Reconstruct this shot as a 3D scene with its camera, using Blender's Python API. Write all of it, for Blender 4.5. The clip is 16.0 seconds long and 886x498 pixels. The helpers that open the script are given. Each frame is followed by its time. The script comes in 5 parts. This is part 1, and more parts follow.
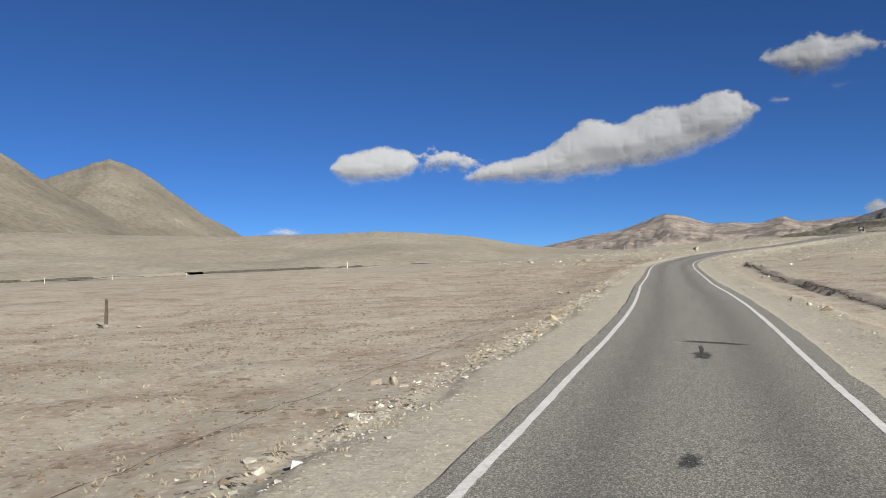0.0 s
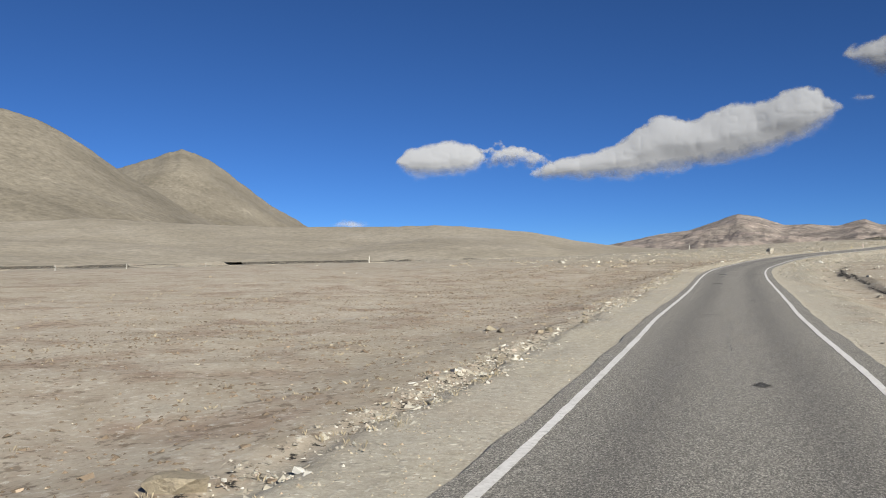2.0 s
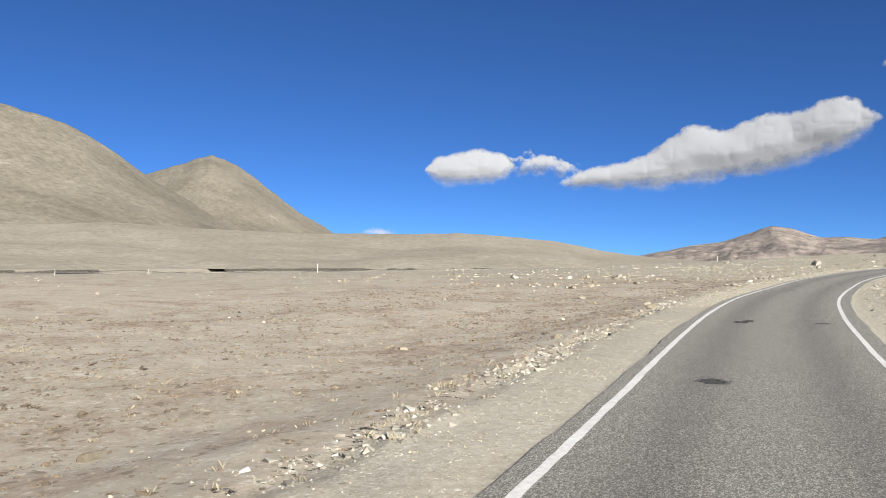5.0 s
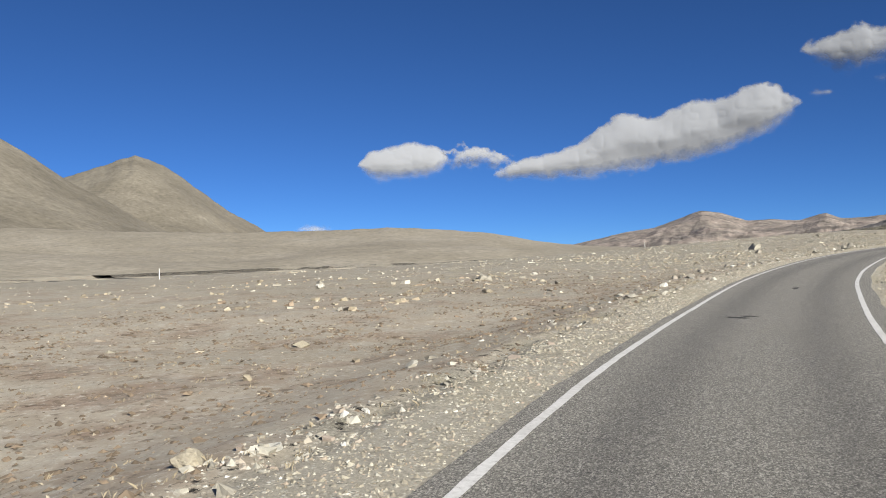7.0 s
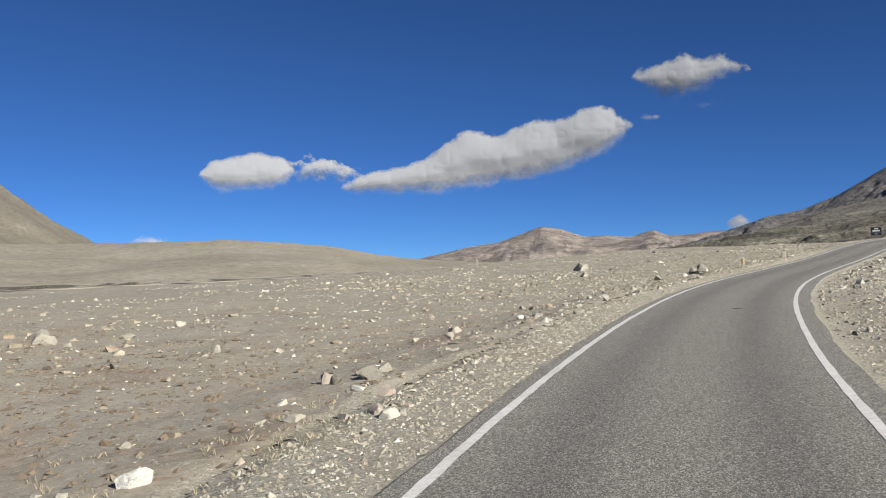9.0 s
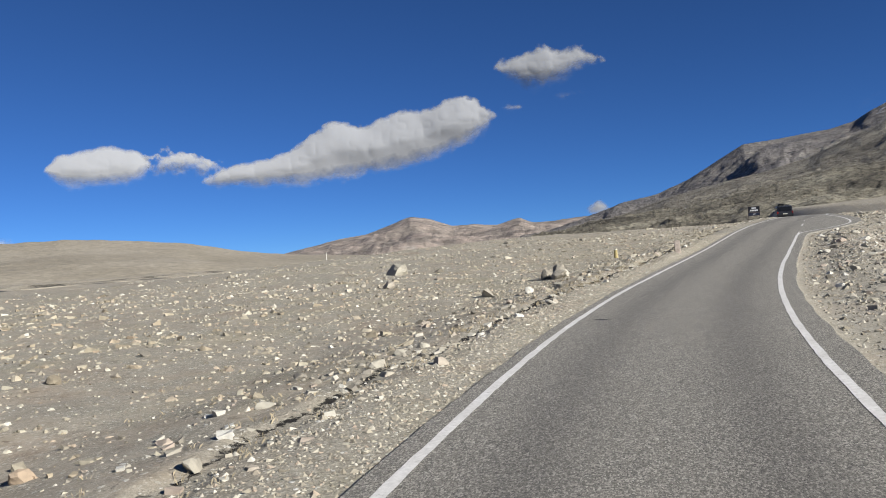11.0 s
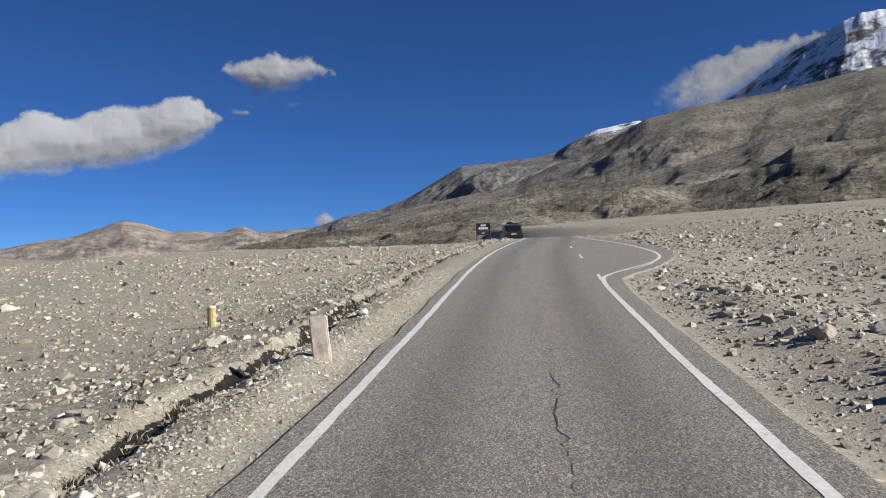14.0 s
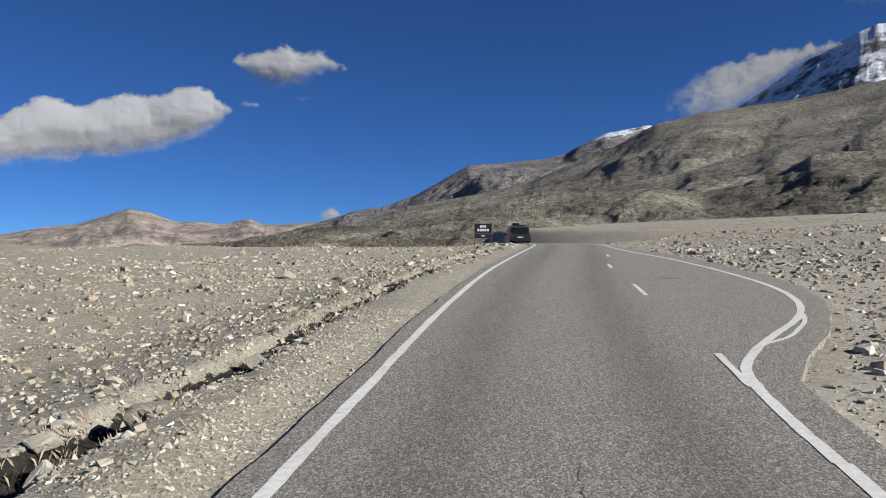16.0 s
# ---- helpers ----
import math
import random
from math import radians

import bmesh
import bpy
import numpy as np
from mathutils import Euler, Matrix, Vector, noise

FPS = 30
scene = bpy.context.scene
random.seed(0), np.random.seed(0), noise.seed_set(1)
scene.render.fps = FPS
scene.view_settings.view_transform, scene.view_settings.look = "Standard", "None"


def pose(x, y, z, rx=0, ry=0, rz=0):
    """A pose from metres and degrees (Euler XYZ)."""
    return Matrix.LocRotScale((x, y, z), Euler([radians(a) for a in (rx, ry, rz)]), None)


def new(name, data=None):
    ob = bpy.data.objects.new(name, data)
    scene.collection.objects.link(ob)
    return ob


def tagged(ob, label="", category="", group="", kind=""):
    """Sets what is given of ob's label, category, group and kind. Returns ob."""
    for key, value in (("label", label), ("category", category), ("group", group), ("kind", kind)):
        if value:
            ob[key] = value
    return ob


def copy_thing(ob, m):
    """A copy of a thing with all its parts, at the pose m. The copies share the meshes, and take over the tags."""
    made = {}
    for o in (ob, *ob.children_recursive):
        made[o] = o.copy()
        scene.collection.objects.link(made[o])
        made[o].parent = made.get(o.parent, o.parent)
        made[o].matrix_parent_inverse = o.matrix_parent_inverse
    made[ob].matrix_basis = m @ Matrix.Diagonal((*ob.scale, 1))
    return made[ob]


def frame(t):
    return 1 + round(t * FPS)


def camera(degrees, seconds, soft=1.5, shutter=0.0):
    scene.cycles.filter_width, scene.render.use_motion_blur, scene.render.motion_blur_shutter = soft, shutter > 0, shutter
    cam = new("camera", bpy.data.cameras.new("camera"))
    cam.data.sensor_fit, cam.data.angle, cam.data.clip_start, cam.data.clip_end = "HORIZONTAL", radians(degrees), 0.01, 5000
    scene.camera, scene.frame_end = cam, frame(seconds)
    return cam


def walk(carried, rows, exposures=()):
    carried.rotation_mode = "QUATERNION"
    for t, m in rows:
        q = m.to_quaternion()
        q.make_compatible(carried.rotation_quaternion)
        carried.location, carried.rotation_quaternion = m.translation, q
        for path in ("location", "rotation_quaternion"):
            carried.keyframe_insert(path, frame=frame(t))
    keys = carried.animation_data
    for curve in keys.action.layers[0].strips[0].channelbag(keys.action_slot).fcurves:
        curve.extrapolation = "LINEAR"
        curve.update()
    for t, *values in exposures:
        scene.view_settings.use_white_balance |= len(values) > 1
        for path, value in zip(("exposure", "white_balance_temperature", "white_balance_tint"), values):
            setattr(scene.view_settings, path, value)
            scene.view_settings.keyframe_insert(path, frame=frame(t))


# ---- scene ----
# The camera, carried in a car along a narrow mountain road.
cam = camera(57.57, 16.0, soft=0.95)
walk(cam, [
    (0.0, pose(-2.525, -7.591, 1.514, 91.630, 1.537, -1.278)),
    (0.5, pose(-0.860, -2.779, 1.592, 91.821, 1.341, -0.509)),
    (1.0, pose(0.572, 1.605, 1.649, 91.403, 0.803, 0.303)),
    (1.5, pose(2.076, 6.123, 1.754, 90.407, 0.464, 1.329)),
    (2.0, pose(3.522, 10.288, 1.813, 91.351, 0.045, 3.326)),
    (2.5, pose(4.897, 14.700, 1.904, 89.856, -0.757, 4.160)),
    (3.0, pose(6.280, 19.312, 1.980, 91.080, 0.198, 4.624)),
    (5.5, pose(12.720, 41.660, 2.516, 91.950, -0.833, 5.507)),
    (6.0, pose(14.166, 46.526, 2.638, 91.731, 0.254, 4.421)),
    (6.5, pose(15.882, 51.879, 2.837, 89.766, 0.831, 2.255)),
    (7.0, pose(17.555, 57.291, 2.988, 91.509, 1.374, 1.077)),
    (7.5, pose(19.369, 62.610, 3.260, 90.724, 1.208, -1.952)),
    (8.0, pose(21.330, 67.679, 3.400, 88.768, 1.501, -5.364)),
    (8.5, pose(23.311, 72.238, 3.557, 90.769, 0.859, -6.976)),
    (9.0, pose(25.304, 76.497, 3.772, 92.218, 1.378, -9.676)),
    (9.5, pose(27.525, 80.759, 3.959, 92.250, 1.272, -12.631)),
    (12.0, pose(38.128, 98.894, 4.830, 91.721, 2.828, -26.351)),
    (12.5, pose(40.697, 102.267, 5.004, 94.355, 1.104, -31.475)),
    (13.0, pose(43.069, 105.123, 5.186, 93.526, 0.914, -30.276)),
    (13.5, pose(45.300, 107.643, 5.316, 92.753, 1.582, -34.387)),
    (14.0, pose(47.473, 110.105, 5.457, 91.098, 1.981, -38.158)),
    (14.5, pose(49.533, 112.357, 5.619, 91.101, -0.119, -37.037)),
    (15.0, pose(51.546, 114.478, 5.759, 90.748, -1.241, -35.717)),
    (15.5, pose(53.444, 116.519, 5.917, 89.636, 0.643, -36.374)),
    (16.0, pose(55.059, 118.213, 6.025, 91.016, 0.076, -37.797)),
], exposures=[
    (0.0, 0.72, 6550, 10), (3.2, 0.71, 6550, 10), (5.3, 1.05, 6500, 10), (6.0, 0.92, 6500, 10), (6.5, 1.0, 6500, 10), (7.1, 0.74, 6500, 10), (7.5, 0.84, 6500, 10),
    (8.0, 0.98, 6500, 10), (8.5, 0.74, 6500, 10), (9.0, 0.7, 6480, 10), (12.0, 0.7, 6360, 11.5), (16.0, 0.68, 6330, 11.5)])

# ---- light ----
SUN_AZ, SUN_EL = radians(-57), radians(28)          # mathematical angle from +x, and height
world = bpy.data.worlds.new("sky")
scene.world = world
world.use_nodes = True
wn = world.node_tree
sky = wn.nodes.new("ShaderNodeTexSky")
sky.sky_type = 'NISHITA'
sky.sun_disc = False
sky.sun_elevation = SUN_EL
sky.sun_rotation = radians(90) - SUN_AZ
sky.altitude = 4500
sky.air_density, sky.dust_density, sky.ozone_density = 0.8, 0.0, 8.0
deep = wn.nodes.new("ShaderNodeMix")                 # the deep blue of thin high air
deep.data_type, deep.blend_type = 'RGBA', 'MULTIPLY'
deep.inputs[0].default_value = 1.0
deep.inputs[7].default_value = (.73, .955, 1.11, 1)
wn.links.new(sky.outputs[0], deep.inputs[6])
wn.links.new(deep.outputs[2], wn.nodes["Background"].inputs[0])
wn.nodes["Background"].inputs[1].default_value = 0.05
sun = new("sun", bpy.data.lights.new("sun", 'SUN'))
sun.data.energy, sun.data.angle, sun.data.color = 5.0, radians(0.5), (0.985, 0.955, 0.885)
to_sun = Vector((math.cos(SUN_AZ) * math.cos(SUN_EL), math.sin(SUN_AZ) * math.cos(SUN_EL), math.sin(SUN_EL)))
sun.matrix_world = Matrix.Translation(to_sun * 100) @ to_sun.to_track_quat("Z", "Y").to_matrix().to_4x4()


# ---- numeric helpers ----
def hash3(i, j, seed):
    n = (i.astype(np.int64) * 374761393 + j.astype(np.int64) * 668265263 + seed * 1442695041) & 0xFFFFFFFF
    n = ((n ^ (n >> 13)) * 1274126177) & 0xFFFFFFFF
    n = ((n ^ (n >> 15)) * 2246822519) & 0xFFFFFFFF
    return (n ^ (n >> 16)) / 4294967295.0


def vnoise(x, y, seed=0):
    """Smooth value noise, 0 to 1."""
    xi, yi = np.floor(x), np.floor(y)
    u, v = x - xi, y - yi
    u, v = u * u * u * (u * (6 * u - 15) + 10), v * v * v * (v * (6 * v - 15) + 10)
    a, b = hash3(xi, yi, seed), hash3(xi + 1, yi, seed)
    c, d = hash3(xi, yi + 1, seed), hash3(xi + 1, yi + 1, seed)
    return (a + (b - a) * u) * (1 - v) + (c + (d - c) * u) * v


def fbm(x, y, seed=0, octaves=5, gain=0.5):
    total, amp, norm = 0.0, 1.0, 0.0
    for k in range(octaves):
        total = total + amp * (vnoise(x * 2.03 ** k + 17.3 * k, y * 2.03 ** k - 9.1 * k, seed + k) - 0.5)
        norm += amp
        amp *= gain
    return 2 * total / norm


def ridged(x, y, seed=0, octaves=5):
    total, amp, norm = 0.0, 1.0, 0.0
    for k in range(octaves):
        total = total + amp * (1 - np.abs(2 * vnoise(x * 2.1 ** k, y * 2.1 ** k, seed + 31 * k) - 1))
        norm += amp
        amp *= 0.5
    return total / norm


def smooth(a, b, x):
    t = np.clip((x - a) / (b - a), 0, 1)
    return t * t * (3 - 2 * t)


def raw_mesh(name, verts, faces, material, shade=True):
    """A mesh from arrays; faces all have the same number of corners."""
    verts, faces = np.asarray(verts, np.float32), np.asarray(faces, np.int32)
    me = bpy.data.meshes.new(name)
    k = faces.shape[1]
    me.vertices.add(len(verts))
    me.vertices.foreach_set("co", verts.ravel())
    me.loops.add(faces.size)
    me.loops.foreach_set("vertex_index", faces.ravel())
    me.polygons.add(len(faces))
    me.polygons.foreach_set("loop_start", np.arange(0, faces.size, k, dtype=np.int32))
    me.polygons.foreach_set("use_smooth", np.full(len(faces), shade, bool))
    me.update(calc_edges=True)
    me.validate()
    me.materials.append(material)
    return me


def grid_faces(nu, nv):
    i, j = np.meshgrid(np.arange(nu - 1), np.arange(nv - 1), indexing="ij")
    a = (i * nv + j).ravel()
    return np.stack([a, a + nv, a + nv + 1, a + 1], 1)


def part(name, bm, material, parent, label=""):
    me = bpy.data.meshes.new(name)
    bm.to_mesh(me)
    bm.free()
    me.materials.append(material)
    ob = new(name, me)
    ob.parent = parent
    return tagged(ob, label)


# ---- the road's line ----
# heading in degrees and slope along the road, every 6 m
S0, STEP = -8.0, 6.0
HEADING = [-17.97, -17.9, -18.46, -18.1, -17.12, -16.07, -15.56, -17.09, -17.06, -16.26, -16.56, -17.62, -19.34,
           -21.92, -24.3, -24.98, -27.66, -30.52, -32.51, -35.66, -38.92, -42.0, -43.71, -44.17, -44.31, -45.14,
           -46.82, -48.29, -48.1, -46.69, -44.48, -41.75, -38.84, -36.5, -36, -36]
SLOPE = [.0014, .0096, .0168, .0207, .0223, .0218, .0206, .0211, .0242, .0293, .0349, .0374, .0349, .0306, .0338,
         .0408, .0416, .042, .0436, .0429, .0413, .0446, .0526, .0595, .0698, .0767, .0718, .0625, .0527, .0432,
         .0343, .030, .028, .028, .02, -.02]
ks = S0 + STEP * np.arange(len(HEADING))
fs = np.arange(-5200.0, 5200.0, 0.5)
fth = np.radians(np.interp(fs, ks, HEADING))
fsl = np.where(fs < S0, 0.0, np.interp(fs, ks, SLOPE))
fsl = np.where(fs > ks[-1], np.where(fs < 225, -.02, 0.0), fsl)


def cumulate(a):
    c = np.concatenate([[0], np.cumsum((a[1:] + a[:-1]) * 0.25)])
    return c - np.interp(0.0, fs, c)


fx, fy, fz = cumulate(-np.sin(fth)), cumulate(np.cos(fth)), cumulate(fsl)
BASE = fz.copy()                                     # the land's height along the road
past = fs > 190
BASE[past] = np.interp(190, fs, fz) + np.minimum(0.043 * (fs[past] - 190), 24)
LINE = 1.612                                         # centre to white line
MEAN_TH = radians(-32)


def road_at(s, d):
    """Plan position of the point d metres left of the road's centre at s."""
    s, d = np.asarray(s, float), np.asarray(d, float)
    th = np.interp(s, fs, fth)
    near = np.clip(d, -60, 400)
    far = d - near
    x = np.interp(s, fs, fx) - np.cos(th) * near - math.cos(MEAN_TH) * far
    y = np.interp(s, fs, fy) - np.sin(th) * near - math.sin(MEAN_TH) * far
    return x, y


def right_edge(s):
    """The asphalt's right edge: it widens into a lay-by."""
    return -np.interp(s, [136, 138.6, 139.4, 140.3, 142.3, 143.8, 145.3, 147.3, 150, 155, 160, 166, 172],
                      [1.96, 2.0, 2.05, 2.38, 3.24, 3.74, 4.1, 4.38, 4.3, 3.6, 2.75, 2.05, 1.95])


def road_z(s):
    return np.interp(s, fs, fz)


def ditch_line(s):
    """How the ditch wanders."""
    return .06 + .14 * fbm(s * .22, s * 0 + 3.1, 5, 3) + .2 * fbm(s * .7, s * 0 + 6.1, 14, 4)


def ground_z(s, d):
    """Height of the ground at road coordinates s, d."""
    s, d = np.broadcast_arrays(np.asarray(s, float), np.asarray(d, float))
    x, y = road_at(s, d)
    zr, zb = np.interp(s, fs, fz), np.interp(s, fs, BASE)
    zb = np.where(d > 0, np.minimum(zb, np.where(s > 190, np.interp(190, fs, fz) + .006 * (s - 190), zb)), zb)
    a = np.abs(d)
    near = 1 - smooth(5, 22, a)
    z = zb + (zr - zb) * near
    left = d > 0
    # left: shoulder, ditch, then the flat pasture that rises far off
    deep = np.interp(s, [-10, 40, 55, 62, 75, 95, 108, 122, 134, 146], [.05, .05, .05, .05, .05, .05, .05, .07, .2, .1]) * (.5 + vnoise(s * .55, s * 0 + 1.7, 6))
    low = np.interp(s, [-10, 30, 50, 62, 72, 85, 110, 140, 165, 190], [.2, .22, .32, .42, .38, .3, .3, .42, .5, .3])
    wob = ditch_line(s)
    gap = np.interp(s, [110, 124], [0, 1]) * vnoise(s * .7, s * 0 + 4.4, 16)
    dd = d - wob + np.interp(s, [60, 80], [-.1, 0])
    ditch = smooth(2.84, 3.08 + .1 * fbm(s * .9, s * 0, 8, 3), dd) * (1 - smooth(3.2 + .1 * gap, 3.42 + .14 * gap + .1 * fbm(s * .9, s * 0, 7, 3), dd))
    berm = np.interp(s, [100, 118, 126, 130, 134, 142, 165], [0, .035, .06, .14, .1, .03, 0]) * np.exp(-(((d - 2.5) / .3) ** 2))
    zl = -0.02 * smooth(1.77, 1.85, d) * (1 - .6 * smooth(1.95, 2.25, d)) - deep * ditch + berm - low * smooth(3.0, 6.5, d) * (1 - 0.5 * smooth(12, 35, d))
    bank = 225 + 14 * fbm(s * 0.012, s * 0, 9, 3)
    # right: stony edge, hollow, then a slow rise towards the slope
    e = -right_edge(s)
    up = np.interp(s, [-200, 20, 80, 130, 190], [.012, .012, .02, .045, .05])
    hollow = np.interp(s, [-10, 20, 60, 90, 120, 150], [.35, .45, .3, .2, .15, .1])
    rid = np.interp(s, [60, 90, 100, 118, 126, 135, 140], [0, .04, .1, .14, .26, .2, 0])
    zd = -0.05 * smooth(e - .1, e + .1, -d) + rid * np.exp(-(((-d - e - 1.9) / 1.0) ** 2)) \
        - hollow * smooth(e + 1.2, e + 3.2, -d) * (1 - smooth(8, 16, -d)) + up * np.clip(-d - 5, 0, 260) + np.interp(s, [8, 16, 70, 90], [0, .24, .24, 0]) * smooth(6.0, 6.35, -d - .5 * fbm(s * .12, s * 0, 71, 3)) * (1 - smooth(12, 24, -d))
    z = z + np.where(left, zl, zd)
    # far to the left the land is one tilted plain
    plain_z = 1.5 + .01475 * (x + 2.5) + .01346 * (y + 7.6)
    plain_z = np.minimum(plain_z, 12) - .006 * np.clip(d, 0, 230) - .65 * smooth(25, 75, d) * (1 - smooth(150, 222, d)) + 1.0 * smooth(bank, bank + 1.5, d)
    z = z + (plain_z - z) * smooth(22, 80, d)
    off = smooth(1.9, 3.2, np.where(left, a, a - e + 1.95))
    z = z + off * (0.05 * fbm(x * 0.9, y * 0.9, 11, 3) + .035 * fbm(x * 2.3, y * 2.3, 27, 2) * (1 - smooth(16, 30, a)) + 0.16 * fbm(x * 0.16, y * 0.16, 12, 3) * smooth(3, 9, a)
                   + .3 * fbm(x * 0.02, y * 0.02, 13, 3) * smooth(20, 60, a) * (1 - .8 * smooth(120, 200, d))) - 0.012
    z = np.where((d < 1.75) & (-d < e - .12), zr - 0.12, z)
    return z


def world_at(s, d):
    x, y = road_at(s, d)
    return np.stack([x, y, ground_z(s, d)], -1)


# ---- materials ----
def material(name, rough=0.9):
    m = bpy.data.materials.new(name)
    m.use_nodes = True
    nt = m.node_tree
    bs = nt.nodes["Principled BSDF"]
    bs.inputs["Roughness"].default_value = rough
    bs.inputs["Specular IOR Level"].default_value = 0.25
    return m, nt, bs


def noise_node(nt, scale, detail=6, rough=0.6, coord="Object", stretch=None):
    tc = nt.nodes.new("ShaderNodeTexCoord")
    n = nt.nodes.new("ShaderNodeTexNoise")
    n.inputs["Scale"].default_value = scale
    n.inputs["Detail"].default_value = detail
    n.inputs["Roughness"].default_value = rough
    src = tc.outputs[coord]
    if stretch:
        mp = nt.nodes.new("ShaderNodeMapping")
        mp.inputs["Scale"].default_value = stretch
        nt.links.new(src, mp.inputs[0])
        src = mp.outputs[0]
    nt.links.new(src, n.inputs["Vector"])
    return n.outputs["Fac"]


def ramp(nt, fac, stops):
    r = nt.nodes.new("ShaderNodeValToRGB")
    els = r.color_ramp.elements
    while len(els) < len(stops):
        els.new(0.5)
    for e, (p, c) in zip(els, stops):
        e.position = p
        e.color = (*c, 1) if len(c) == 3 else c
    nt.links.new(fac, r.inputs[0])
    return r.outputs[0]


def mix(nt, fac, a, b, mode='MIX'):
    m = nt.nodes.new("ShaderNodeMix")
    m.data_type = 'RGBA'
    m.blend_type = mode
    for sock, v in ((m.inputs[0], fac), (m.inputs[6], a), (m.inputs[7], b)):
        if isinstance(v, (int, float)):
            sock.default_value = v
        elif isinstance(v, tuple):
            sock.default_value = (*v, 1)
        else:
            nt.links.new(v, sock)
    return m.outputs[2]


def bump(nt, bs, height, strength=0.5, dist=0.02):
    b = nt.nodes.new("ShaderNodeBump")
    b.inputs["Strength"].default_value = strength
    b.inputs["Distance"].default_value = dist
    nt.links.new(height, b.inputs["Height"])
    nt.links.new(b.outputs[0], bs.inputs["Normal"])


def white(v):
    return (v, v, v)


def math_node(nt, op, a, b=None, c=None):
    m = nt.nodes.new("ShaderNodeMath")
    m.operation = op
    for sock, v in zip(m.inputs, (a, b, c)):
        if v is None:
            continue
        if isinstance(v, (int, float)):
            sock.default_value = v
        else:
            nt.links.new(v, sock)
    return m.outputs[0]


def attribute(nt, name):
    at = nt.nodes.new("ShaderNodeAttribute")
    at.attribute_name = name
    return at.outputs["Fac"]


PEBBLES = [(0, (.13, .118, .092)), (.2, (.29, .265, .21)), (.42, (.42, .39, .31)), (.55, (.42, .33, .255)), (.62, (.50, .47, .375)), (.82, (.62, .59, .495)), (1, (.82, .80, .73))]


def cobbles(nt, scale, share):
    """Embedded stones: how far a point lies on one, and a random number for each."""
    tc = nt.nodes.new("ShaderNodeTexCoord")
    jig = nt.nodes.new("ShaderNodeTexNoise")           # uneven outlines
    jig.inputs["Scale"].default_value = scale * 1.7
    jig.inputs["Detail"].default_value = 3
    nt.links.new(tc.outputs["Object"], jig.inputs["Vector"])
    mv = nt.nodes.new("ShaderNodeVectorMath")
    mv.operation = 'MULTIPLY_ADD'
    mv.inputs[1].default_value = (.5 / scale,) * 3
    nt.links.new(jig.outputs["Color"], mv.inputs[0])
    nt.links.new(tc.outputs["Object"], mv.inputs[2])
    vor = nt.nodes.new("ShaderNodeTexVoronoi")
    vor.inputs["Scale"].default_value = scale
    nt.links.new(mv.outputs[0], vor.inputs["Vector"])
    pick = nt.nodes.new("ShaderNodeSeparateColor")
    nt.links.new(vor.outputs["Color"], pick.inputs[0])
    size = math_node(nt, 'MULTIPLY_ADD', pick.outputs[1], .75, share)
    on = math_node(nt, 'SUBTRACT', size, math_node(nt, 'MULTIPLY', vor.outputs["Distance"], 1.5))
    dome = ramp(nt, on, [(.22, white(0)), (.30, white(.7)), (.55, white(1))])
    return dome, pick.outputs[0]


